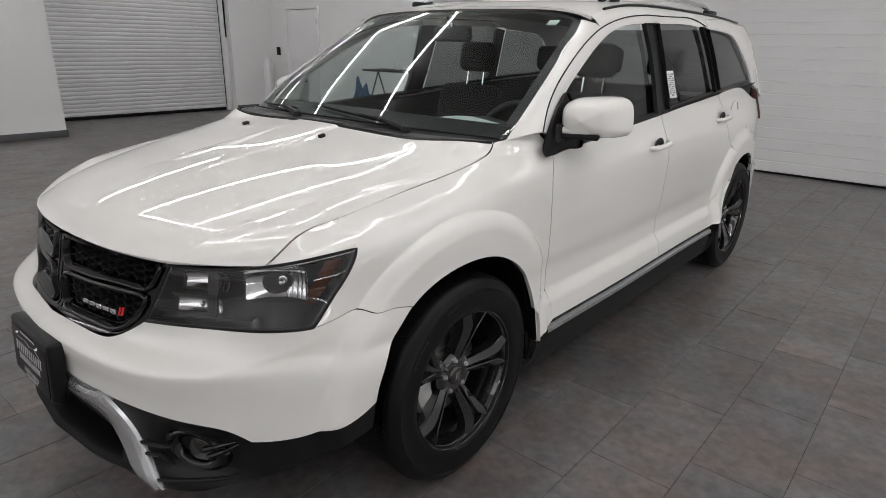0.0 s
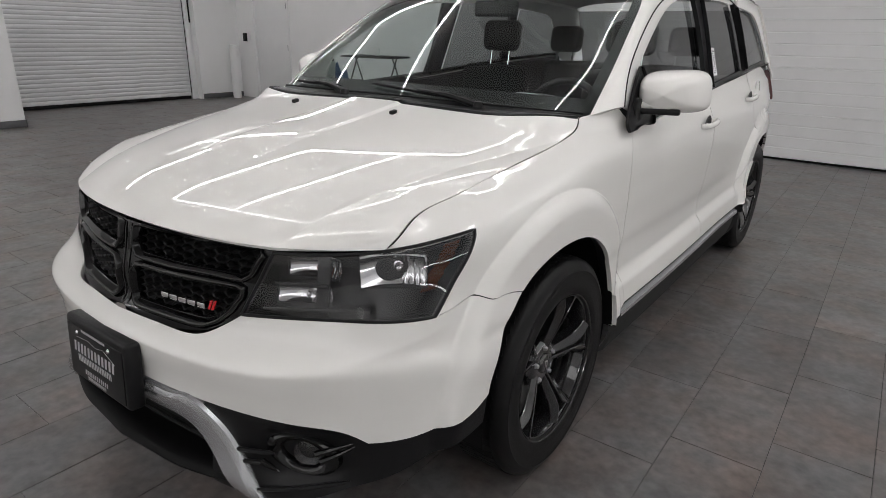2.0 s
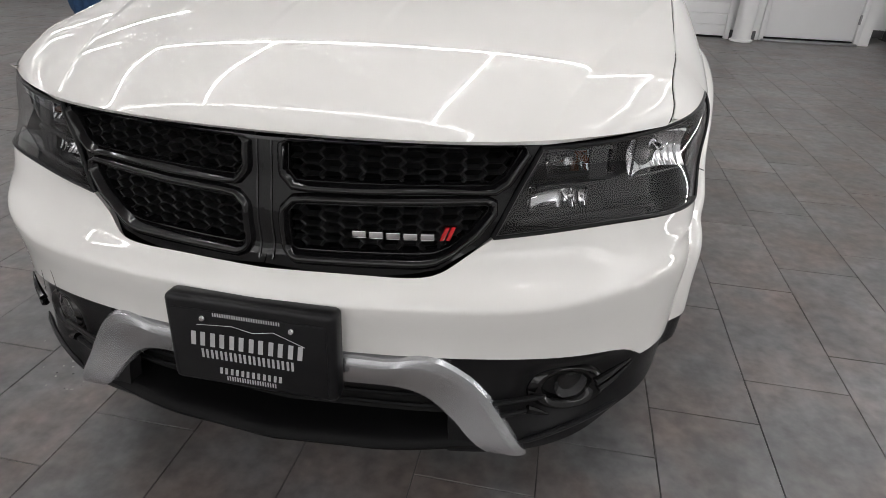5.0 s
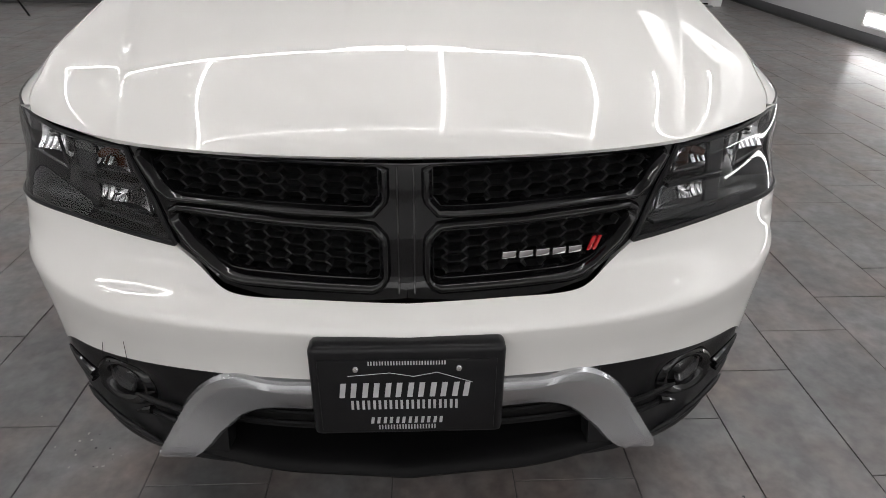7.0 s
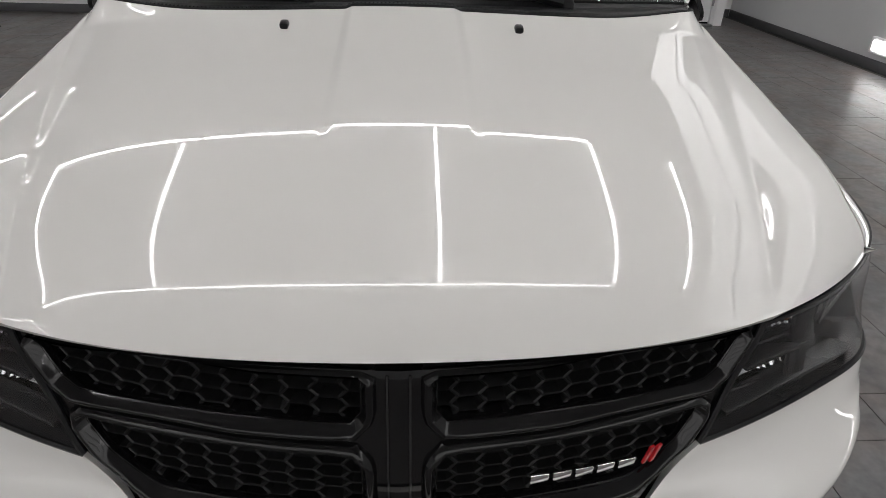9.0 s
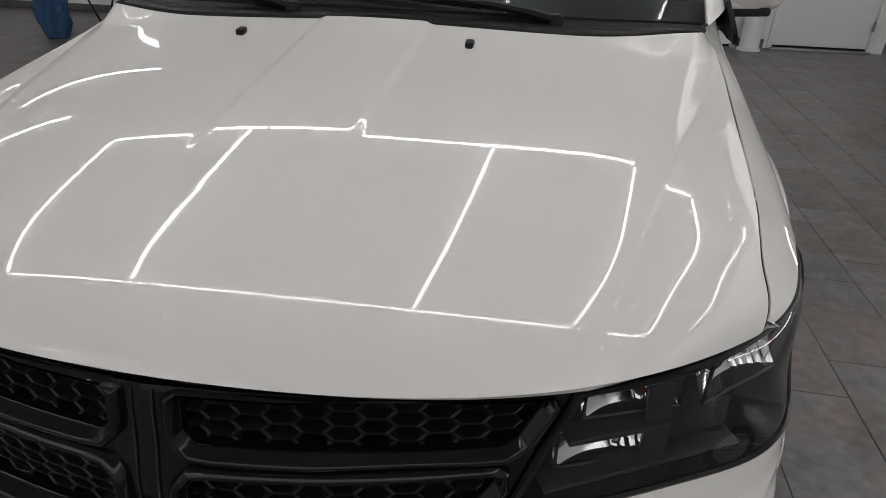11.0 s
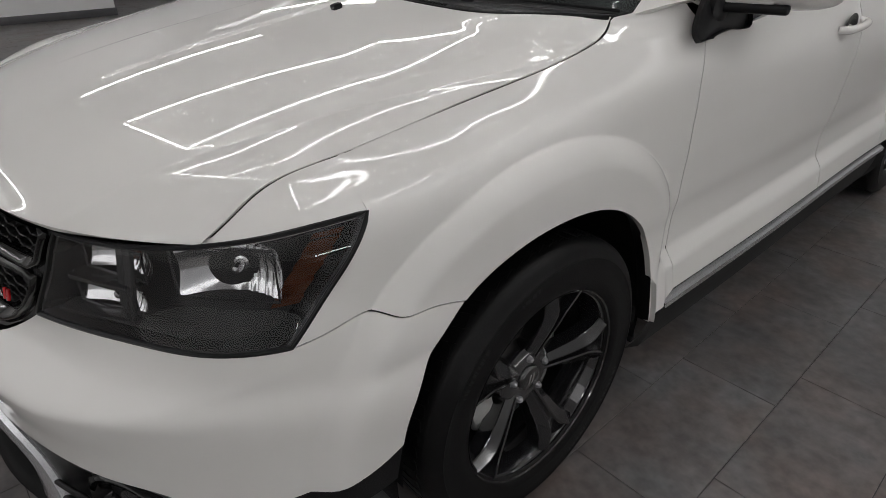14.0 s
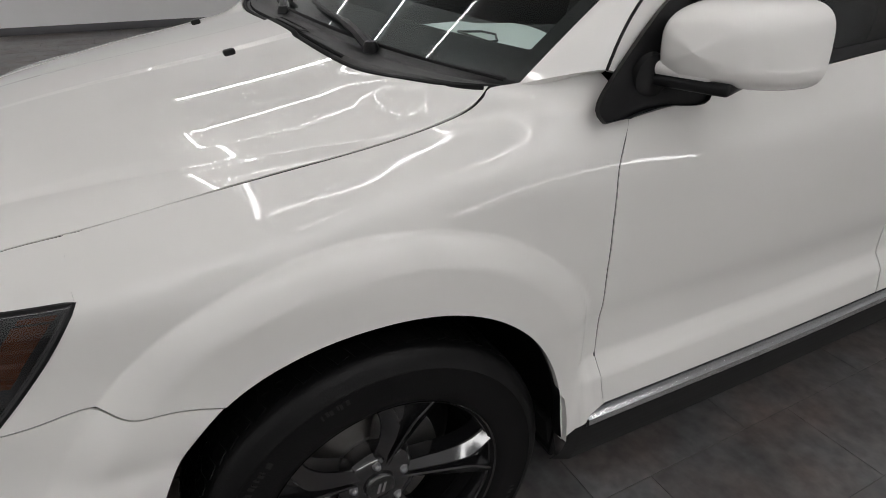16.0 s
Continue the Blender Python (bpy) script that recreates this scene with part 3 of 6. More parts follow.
def body(s, z):
    """Points of the body's left half at runs s along the plan and heights z."""
    s, z = np.broadcast_arrays(np.asarray(s, float), np.asarray(z, float))
    shape, s, z = s.shape, s.ravel(), z.ravel()
    ws = weights(RUN, s)
    p = ws @ PLAN
    sc = np.clip(s, 2e-3, RUN[-1] - 2e-3)
    d = (weights(RUN, sc + 1e-3) - weights(RUN, sc - 1e-3)) @ PLAN
    d /= np.linalg.norm(d, axis=1)[:, None]
    n = np.stack([d[:, 1], -d[:, 0]], 1)
    out = np.einsum("ij,ij->i", ws, weights(HEIGHTS, z) @ OUT)
    out = out + flare(p[:, 1], z) + np.einsum("ij,ij->i", weights(WING_Y, p[:, 1]) @ WING_FULL, weights(WING_Z, z))
    rise = np.interp(s, RUN[[0, 2, 3, 4, 5, 6, 7]], [0.620, 0.622, 0.626, 0.642, 0.675, 0.70, 0.72])
    out = out + 0.0075 * np.exp(-np.abs(z - rise) / 0.030) * (1 - step(-0.62, -0.50, p[:, 1]))
    out = out - 0.021 * step(1.08, 1.126, z) * step(0.06, 0.25, p[:, 1]) * (1 - step(0.36, 0.60, p[:, 1]))
    ledge = 0.026 * np.clip((0.532 - z) / 0.042, 0, 1) * step(0.44, 0.48, p[:, 1]) * (1 - step(2.45, 2.50, p[:, 1]))
    q = p + n * (out + ledge)[:, None]
    return np.concatenate([q, z[:, None]], 1).reshape(*shape, 3)


S_FINE = np.linspace(0, RUN[-1], 1500)


def by_x(x, z):
    """The run at which the front of the body has this x."""
    q = body(S_FINE[:420], np.full(420, z))
    return float(np.interp(x, q[:, 0], S_FINE[:420]))


def by_y(y, z):
    q = body(S_FINE, np.full(1500, z))
    k = int(np.argmin(q[:, 1]))
    return float(np.interp(y, q[k:, 1], S_FINE[k:]))


def front_line(points):
    return np.array([(by_x(x, z), z) for x, z in points])


def side_line(points):
    return np.array([(by_y(y, z), z) for y, z in points])


def panel(sz, gap=0.003, depth=0.016, inset=0.0):
    """A skin over a sheet of (run, height) points, shrunk by the shut line, with its edges turned in."""
    p = body(sz[..., 0], sz[..., 1])
    return skin(p, gap, depth, inset)


def skin(p, gap=0.003, depth=0.016, inset=0.0, flip=False):
    p = np.array(p)
    du, dv = np.gradient(p, axis=0), np.gradient(p, axis=1)
    n = np.cross(du, dv)
    n /= np.linalg.norm(n, axis=2)[..., None] + 1e-12
    if flip:
        n = -n
    if min(n.shape[:2]) > 5:
        n[0], n[-1] = n[2], n[-3]
        n[:, 0], n[:, -1] = n[:, 2], n[:, -3]
    p = p - n * inset
    q = p.copy()
    for edge, inner in ((np.s_[0], np.s_[1]), (np.s_[-1], np.s_[-2]), (np.s_[:, 0], np.s_[:, 1]), (np.s_[:, -1], np.s_[:, -2])):
        w = p[inner] - p[edge]
        ln = np.linalg.norm(w, axis=1)[:, None]
        q[edge] += w / (ln + 1e-9) * np.minimum(gap, 0.45 * ln)
    m = Mesh().grid(q, flip)
    ring = np.concatenate([q[:, 0], q[-1, 1:], q[-2::-1, -1], q[0, -2:0:-1]])
    nr = np.concatenate([n[:, 0], n[-1, 1:], n[-2::-1, -1], n[0, -2:0:-1]])
    m.grid(np.stack([ring, ring - nr * 0.3 * depth, ring - nr * depth], 1), not flip, wrap=True)
    return m


def both(name, mesh, mat, parent=None, label="", sharp=40.0):
    """The part and its mirror image on the other side."""
    return part(name, mesh, mat, parent or car, label, sharp), part(name, mesh.mirrored(), mat, parent or car, label, sharp)


# Lines of the body, as (x, height) on the nose and (y, height) on the side.
GRILLE_LOW = front_line([(0, 0.661), (0.10, 0.661), (0.20, 0.661), (0.28, 0.661), (0.325, 0.667), (0.365, 0.688), (0.413, 0.722)])
LAMP_LOW = np.vstack([front_line([(0.413, 0.722), (0.53, 0.733), (0.64, 0.742), (0.727, 0.745)]), side_line([(-0.562, 0.738)])])
LAMP_IN = front_line([(0.413, 0.722), (0.447, 0.80), (0.484, 0.884)])
LAMP_TOP = np.vstack([front_line([(0.484, 0.884), (0.59, 0.889), (0.695, 0.899)]), side_line([(-0.535, 0.914), (-0.41, 0.921)])])
LAMP_OUT = side_line([(-0.562, 0.738), (-0.465, 0.845), (-0.41, 0.921)])
SEAM = side_line([(-0.562, 0.738), (-0.49, 0.747), (-0.415, 0.751), (-0.388, 0.738), (-0.335, 0.734), (-0.2538, 0.7184)])
HOOD_SIDE = side_line([(-0.628, 0.903), (-0.60, 0.925), (-0.53, 0.963), (-0.41, 0.989), (-0.157, 1.029), (0.10, 1.068), (0.20, 1.090), (0.255, 1.112), (0.272, 1.126)])
BUMPER_LOW = np.vstack([front_line([(0, 0.512), (0.2, 0.511), (0.36, 0.508), (0.50, 0.500), (0.62, 0.489), (0.70, 0.468), (0.733, 0.436)]), side_line([(-0.60, 0.424), (-0.52, 0.430), (-0.45, 0.445), (-0.4012, 0.4657)])])


def arch_point(yw, a, grow=1.0):
    """A point (y, height) of the slightly squared wheel opening, at an angle from the front."""
    c, n = math.cos(a), math.sin(a)
    return (yw + ARCH[0] - 0.407 * grow * math.copysign(abs(c) ** 0.93, c), ARCH[1] + 0.411 * grow * math.copysign(abs(n) ** 0.93, n))


def arch_line(yw, y0, y1, n):
    """Points (y, height) along the wheel opening between two angles, in degrees from the front."""
    return [arch_point(yw, a) for a in np.radians(np.linspace(y0, y1, n))]


ARCH_BUMPER = side_line(arch_line(0, 10, 53, 6))
ARCH_FENDER = side_line(arch_line(0, 53, 53, 1))
DOOR_CUT = side_line([(0.523, 0.412), (0.516, 0.45), (0.508, 0.60), (0.496, 0.80), (0.487, 0.93), (0.486, 0.985), (0.50, 1.03), (0.512, 1.058), (0.512, 1.10)])

# bumper skin
low = np.vstack([curve(BUMPER_LOW[:7], 64), curve(BUMPER_LOW[6:], 33)[1:]])
high = np.vstack([curve(GRILLE_LOW, 36), curve(LAMP_LOW, 37)[1:], curve(SEAM, 25)[1:]])
sz = coons(low, high, curve(np.array([low[0], high[0]]), 44), curve(ARCH_BUMPER, 44))
half = panel(sz)
BUMPER_P = body(sz[..., 0], sz[..., 1])
whole = np.concatenate([BUMPER_P[:0:-1] * np.array([-1, 1, 1]), BUMPER_P])
bumper = part("front_bumper", skin(whole), PAINT, car, "white painted front bumper")

# front wing: main sheet and the tongue over the lamp
k = 120
high_a = np.vstack([curve(LAMP_OUT, 16), curve(np.array([LAMP_OUT[-1], HOOD_SIDE[3]]), 6)[1:]])
hood_rear = curve(HOOD_SIDE[3:], 46)
SAIL = side_line([(0.29, 1.128), (0.40, 1.142), (0.462, 1.148), (0.512, 1.10)])
top_line = np.vstack([high_a, hood_rear[1:], curve(SAIL, 16, False)[1:]])
def arch_part(a, b, n):
    return side_line(arch_line(0, a, b, n))


low_line = np.vstack([[ARCH_FENDER[0]], arch_part(53, 80, 21)[1:], arch_part(80, 148, 46)[1:], arch_part(148, 182, 9)[1:], side_line([(0.412, 0.362), (0.435, 0.369), (0.458, 0.379), (0.48, 0.390), (0.503, 0.402), (0.523, 0.412)])])
low_line = np.vstack([low_line, low_line[-1:]])[: len(top_line)]
grow = weights(np.arange(len(top_line)), np.linspace(0, len(top_line) - 1, 2 * len(top_line) - 1))
low_line, top_line = grow @ low_line, grow @ top_line
sz = coons(low_line, top_line, curve(SEAM[::-1], k), curve(DOOR_CUT, k))
# bridge the front edge of the wing by the seam, from the arch up to the lamp
wing = panel(sz, gap=0.0)
tongue = coons(curve(LAMP_TOP[2:], 24), curve(np.vstack([HOOD_SIDE[:4]]), 24), curve(np.array([LAMP_TOP[2], HOOD_SIDE[0]]), 6), curve(np.array([LAMP_TOP[-1], HOOD_SIDE[3]]), 6))
wing2 = panel(tongue, gap=0.0)
wing.f += [tuple(i + len(wing.v) for i in f) for f in wing2.f]
wing.v += wing2.v
both("front_wing", wing, PAINT, label="white front wing with a flared arch")

# hood
EDGE = body(*curve(HOOD_SIDE, 401).T)
HOOD_V = np.linspace(0, 1, 401)
HOOD_MID = curve([(-0.858, 0.898), (-0.845, 0.921), (-0.81, 0.945), (-0.72, 0.981), (-0.55, 1.027), (-0.30, 1.078), (-0.08, 1.113), (0.10, 1.136)], 401)
# the smooth crown: powers of the width (down) by powers of the length (across)
CROWN = [(1.06457, 0.08129, -0.02703, 0.01515, 0.01236, 0.01077, -0.03277),
         (-0.05787, 0.01426, -0.02184, -0.04716, -0.04665, 0.04686, -0.00061),
         (0.02062, 0.10293, -0.00314, 0.02767, -0.01802, 0.01174, 0.00002),
         (-0.05523, -0.08642, 0.03221, 0.03891, -0.01634, 0.01064, 0.00175)]


def ramp(t, w, e):
    """From 0 to 1 over a width w, straight between two edges rounded by e."""
    return (np.sqrt(t**2 + e**2) - np.sqrt((t - w) ** 2 + e**2) + w) / (2 * w)


def rear_lift(across):
    """How far the hood's rear turns up at the cowl."""
    return 0.008 + 0.008 * across**2


def crown(x, y):
    """The height of the hood's top: a doubly curved sheet, two inner steps that rise towards the cowl and two outer creases."""
    y, across = np.clip(y, -0.88, 0.3), np.minimum(np.abs(x), 0.9)
    wide, far = (across / 0.75) ** 2, (y + 0.35) / 0.5
    over = np.maximum(0, far - 0.30)
    far = far - over
    z = sum(CROWN[i][j] * wide**i * (far**j + j * far ** max(j - 1, 0) * over) for i in range(4) for j in range(7))
    ridge = 0.112 + 0.01 * (y + 0.47)
    z = z + 0.0098 * np.clip(y + 0.60, 0, 1) * (1 - ramp(across - ridge, 0.017, 0.0022))
    ridge, wide = 0.516 + 0.238 * (y + 0.66), 0.005 + 0.068 * np.clip(y + 0.70, 0, 1)
    z = z - 0.12 * wide * ramp(across - ridge, wide, 0.0032) + 0.104 * (np.sqrt((across - ridge - wide) ** 2 + 0.003**2) + across - ridge - wide)
    return z + rear_lift(across) * np.clip((y + 0.20) / 0.33, 0, 1.25) ** 2


def hood_point(u, v):
    """u from the middle (0) to the edge (1), v from the nose to the cowl."""
    ex, ey, ez = (np.interp(v, HOOD_V, EDGE[:, i]) for i in range(3))
    my = np.interp(v, HOOD_V, HOOD_MID[:, 0])
    x = u * ex
    rear, w = step(0.55, 1.0, v), np.minimum(u / 0.9945, 1)
    y = my + (ey - my) * ((1 - rear) * (0.55 * u**2 + 0.45 * u**4) + rear * (0.10 * w**2 + 0.38 * w**6 + 0.52 * w**44))
    top = crown(x, y) + (ez - crown(ex, ey)) * ((1 - rear) * u**6 + rear * w**26)
    top = top + 0.42 * np.maximum(0, x - 0.45) ** 2 * step(0.90, 1.0, v) ** 2 * (1 - w**26)
    y0 = HOOD_MID[0, 0] + (EDGE[0, 1] - HOOD_MID[0, 0]) * (0.55 * u**2 + 0.45 * u**4)
    front = crown(u * EDGE[0, 0], y0) + (EDGE[0, 2] - crown(EDGE[0, 0], EDGE[0, 1])) * u**6
    lip = HOOD_MID[0, 1] + (EDGE[0, 2] - HOOD_MID[0, 1]) * (0.35 * u**2 + 0.65 * u**5)
    return np.stack([x, y, top + (lip - front) * (1 - np.clip(v / 0.08, 0, 1)) ** 2], -1)


uu, vv = np.meshgrid(np.concatenate([np.linspace(0, 0.9, 220), np.linspace(0.903, 0.9945, 40)]), np.linspace(0, 1, 200), indexing="ij")
hp = hood_point(uu, vv)
whole = np.concatenate([hp[:0:-1] * np.array([-1, 1, 1]), hp])
hood = part("hood", skin(whole, gap=0.001, depth=0.009), PAINT, car, "long white hood with raised creases", sharp=60)

# black tubes sunk under the shut lines, put in as the shade of the gaps
def seal(line, n, sink=0.009, r=0.0055):
    q = curve(line, n)
    a, b = body(q[:, 0], q[:, 1]), body(q[:, 0] + 0.004, q[:, 1])
    c = body(q[:, 0], q[:, 1] + 0.004)
    nr = np.cross(b - a, c - a)
    nr /= np.linalg.norm(nr, axis=1)[:, None]
    return Mesh().tube(a - nr * sink, r, 6)


both("hood_gap_shade", seal(HOOD_SIDE, 90, 0.0065, 0.0045), GAP_DARK)
both("door_gap_shade", seal(DOOR_CUT, 60, 0.0035, 0.0036), GAP_DARK)
both("wing_gap_shade", seal(SEAM, 30, 0.004, 0.0025), GAP_DARK)

# dark shell added behind the shut lines to close the view and block light
ss, zz = np.meshgrid(np.linspace(0, RUN[-1], 150), np.linspace(0.20, 1.02, 40), indexing="ij")
q = body(ss, zz)
mid = (q[1:, 1:] + q[:-1, :-1]) / 2
m = Mesh()
deep = q.copy()
d = np.gradient(q, axis=0)
nn = np.stack([d[..., 1], -d[..., 0], 0 * d[..., 0]], -1)
nn /= np.linalg.norm(nn, axis=2)[..., None]
deep = q - nn * 0.02
for i in range(149):
    for j in range(39):
        c = mid[i, j]
        if min(math.hypot(c[1] - yw - ARCH[0], c[2] - ARCH[1]) for yw in WHEELS) < 0.47 and c[0] > 0.6:
            continue
        if c[1] < -0.25 and (0.64 < c[2] or c[2] < 0.52):
            continue
        k = len(m.v)
        m.v += [tuple(deep[i, j]), tuple(deep[i + 1, j]), tuple(deep[i + 1, j + 1]), tuple(deep[i, j + 1])]
        m.f.append((k, k + 1, k + 2, k + 3))
both("inner_shell", m, GAP_DARK)

# ---- doors, sills, greenhouse ----


def cabin_x(y, z):
    """The half width of the glasshouse at a height."""
    base = 0.788 - 0.29 * (z - 1.281) - 0.10 * np.maximum(0, z - 1.40) ** 1.5
    return base - 0.045 * np.clip((y - 2.4) / 1.0, 0, 1.4) ** 2


def cabin(yz, out=0.0):
    yz = np.asarray(yz, float)
    return np.stack([cabin_x(yz[..., 0], yz[..., 1]) + out, yz[..., 0], yz[..., 1]], -1)


BELT = [(0.512, 1.075), (0.9, 1.112), (1.455, 1.143), (1.56, 1.150), (2.33, 1.205), (2.46, 1.213), (3.11, 1.240)]


def belt_z(y):
    return float(np.interp(y, [b[0] for b in BELT], [b[1] for b in BELT]))


# lower door skins and the rear quarter
REAR_CUT = [(1.565, 0.412), (1.565, 0.6), (1.56, 0.9), (1.548, 1.05), (1.54, belt_z(1.54) - 0.012)]


def lower_panel(cut_a, cut_b, low, belt, n=60, k=70):
    a, b = side_line(cut_a), side_line(cut_b)
    lo, hi = side_line(low), side_line(belt)
    sz = coons(curve(lo, n, False), curve(hi, n), curve(a, k), curve(b, k))
    return panel(sz)


front_cut = [(0.523, 0.412), (0.516, 0.45), (0.508, 0.60), (0.496, 0.80), (0.487, 0.93), (0.486, 0.985), (0.50, 1.03), (0.512, 1.066)]
belt_front = [(0.512, 1.066), (0.6, 1.078), (0.7, 1.086), (1.0, 1.108), (1.3, 1.124), (1.54, belt_z(1.54) - 0.012)]
belt_rear = [(1.54, belt_z(1.54) - 0.012), (1.9, belt_z(1.9) - 0.012), (2.36, belt_z(2.36) - 0.012)]
rear_cut2 = [(2.28, 0.412), (2.30, 0.46), *[arch_point(2.89, a, 1.2) for a in np.radians([22, 38, 52, 60])], (2.50, 0.95), (2.46, 1.08), (2.36, belt_z(2.36) - 0.012)]
doors = {}
for key, mesh in (("front_door", lower_panel(front_cut, REAR_CUT, [(0.523, 0.412), (1.565, 0.412)], belt_front)), ("rear_door", lower_panel(REAR_CUT, rear_cut2, [(1.565, 0.412), (2.28, 0.412)], belt_rear))):
    doors[key] = both(key, mesh, PAINT, label="white door panel with a lower ledge")
arch_r = [(2.28, 0.412), (2.36, 0.412), (2.44, 0.411), *arch_line(2.89, 6, 172, 14), (3.34, 0.36)]
quarter_low = curve(side_line(arch_r), 70, False)
quarter_cut = [(2.28, 0.412), (2.30, 0.46), *rear_cut2[2:]]
sz = coons(quarter_low, curve(side_line([(2.36, belt_z(2.36) - 0.012), (2.8, belt_z(2.8) - 0.012), (3.2, 1.13), (3.55, 1.12)]), 70), curve(side_line(quarter_cut), 30), curve(side_line([(3.34, 0.36), (3.42, 0.6), (3.50, 0.9), (3.55, 1.12)]), 30))
both("rear_quarter", panel(sz), PAINT, label="white rear quarter panel with a flared arch")
# tail
s_tail = np.linspace(by_y(3.36, 0.6), RUN[-1], 30)
zz_t = np.linspace(0.30, 1.15, 20)
a, b = np.meshgrid(s_tail, zz_t, indexing="ij")
q = body(a, b)
part("tailgate", skin(np.concatenate([q, (q * np.array([-1, 1, 1]))[::-1][1:]])), PAINT, car, "white tailgate and rear bumper")
q = body(*np.meshgrid(np.linspace(by_y(3.32, 1.05), by_y(3.66, 1.05), 14), np.linspace(0.98, 1.19, 12), indexing="ij"))
for lamp in both("tail_lamp", skin(q, inset=-0.014, depth=0.04), TAIL_RED, label="dark red tail lamp at the corner"):
    pass

# door sills: black cladding with a silver strip
SILL_Y = np.linspace(0.482, 2.36, 40)
SILL_X = [body(by_y(y, 0.43), 0.43)[0] for y in SILL_Y]


def sill(prof):
    return Mesh().grid([[(bx + o, y, z) for o, z in prof] for y, bx in zip(SILL_Y, SILL_X)])


both("sill_cladding", sill([(-0.10, 0.411), (-0.016, 0.410), (-0.011, 0.404), (-0.014, 0.392), (-0.05, 0.384), (-0.10, 0.372), (-0.20, 0.360), (-0.32, 0.350)]), BLACK_MATTE, label="matte black sill cladding")
both("sill_strip", sill([(-0.03, 0.394), (0.000, 0.392), (0.010, 0.386), (0.012, 0.372), (0.004, 0.362), (-0.03, 0.358)]), SILVER, label="brushed silver sill strip")

# pillars, roof rail line and window lines as (y, height)
ROOF_SIDE = [(0.30, 1.128), (0.44, 1.225), (0.56, 1.325), (0.72, 1.442), (0.876, 1.540), (0.985, 1.572), (1.11, 1.598), (1.30, 1.622), (1.60, 1.636), (1.95, 1.638), (2.35, 1.633), (2.75, 1.622), (3.05, 1.608)]
DOOR_TOP = [(0.462, 1.152), (0.495, 1.200), (0.545, 1.255), (0.67, 1.345), (0.84, 1.438), (1.05, 1.520), (1.18, 1.551), (1.30, 1.571), (1.56, 1.593)]
DOOR_TOP2 = [(1.56, 1.593), (1.95, 1.600), (2.20, 1.596), (2.36, 1.565)]
WIN_TOP = [(0.62, 1.10), (0.625, 1.17), (0.655, 1.262), (0.715, 1.307), (0.865, 1.389), (1.0, 1.454), (1.167, 1.513), (1.335, 1.541), (1.470, 1.551)]
WS = np.array([(0.766, 0.318, 1.127), (0.760, 0.42, 1.205), (0.742, 0.57, 1.305), (0.715, 0.74, 1.412), (0.685, 0.90, 1.508), (0.655, 0.985, 1.553)])

# A-pillar skin: from the windscreen edge out to the door frame
n = 34
inner = curve(WS, n)
outer = cabin(curve(DOOR_TOP[:6], n), 0.004)
bulge = np.array([[0.014, -0.004, 0.010]])
midl = (inner + outer) / 2 + bulge
t = np.linspace(0, 1, 9)[None, :, None]
pillar = (1 - t) ** 2 * inner[:, None] + 2 * t * (1 - t) * midl[:, None] + t**2 * outer[:, None]
both("a_pillar", skin(pillar, gap=0.0015, depth=0.02, flip=True), PAINT, label="white windscreen pillar")

# roof
roof_y = np.linspace(0.985, 3.20, 50)
edge_z = np.interp(roof_y, [p[0] for p in ROOF_SIDE] + [3.3], [p[1] for p in ROOF_SIDE] + [1.59]) - 0.012
edge_x = cabin_x(roof_y, edge_z) + 0.0
mid_z = np.interp(roof_y, [0.93, 1.2, 1.6, 2.0, 2.6, 3.25], [1.603, 1.652, 1.686, 1.694, 1.686, 1.658])
rows = []
for i, y in enumerate(roof_y):
    row = []
    for u in np.linspace(-1, 1, 61):
        w = abs(u)
        sq = w**2.4
        zc = mid_z[i] + (edge_z[i] - mid_z[i]) * (0.32 * w**2 + 0.68 * w**9)
        yy = y - (0.055 * (1 - w**2)) * (1 - step(0.985, 1.5, y))
        row.append((u * edge_x[i] * (1 + 0.0 * sq), yy, zc))
    rows.append(row)
ROOF_P = np.array(rows)
part("roof", skin(ROOF_P, gap=0.001, depth=0.012, flip=True), PAINT, car, "white roof skin")
# strip between roof and door frames
hi = [(y, z - 0.010) for y, z in ROOF_SIDE[5:]]
lo = DOOR_TOP[5:] + DOOR_TOP2[1:] + [(2.75, 1.56), (3.05, 1.53)]
strip = np.stack([cabin(curve(lo, 60), 0.003), cabin(curve(hi, 60), 0.005), cabin(curve(hi, 60), -0.004) + np.array([0, 0, 0.006])], 1)
both("roof_side_rail", Mesh().grid(strip, flip=True), PAINT)


def between(a, b, n=40, k=6, out=0.0, belly=0.0):
    """A sheet on the glasshouse between two (y, height) lines."""
    a, b = curve(a, n), curve(b, n)
    t = np.linspace(0, 1, k)[None, :, None]
    p = cabin((1 - t) * a[:, None] + t * b[:, None], out)
    p[..., 0] += belly * np.sin(np.pi * t[..., 0])
    return p


def flat(bottom, top, n=30, k=16, out=0.0):
    return cabin(coons(curve(bottom, n), curve(top, n), curve([bottom[0], top[0]], k), curve([bottom[-1], top[-1]], k)), out)


b1 = [(y, z) for y, z in [(0.62, 1.098), (0.95, 1.116), (1.25, 1.132), (1.465, 1.143)]]
both("window_frame", skin(between(WIN_TOP, DOOR_TOP, 60, 6, 0.002, 0.004), gap=0.0015, depth=0.012), PAINT, label="white upper door frame")
pane = cabin(coons(curve(b1, 30), curve(WIN_TOP[1:], 30), curve([b1[0], WIN_TOP[1]], 16), curve([b1[-1], WIN_TOP[-1]], 16)), -0.008)
both("front_window", Mesh().grid(pane), DOOR_GLASS, label="lightly tinted front door window")
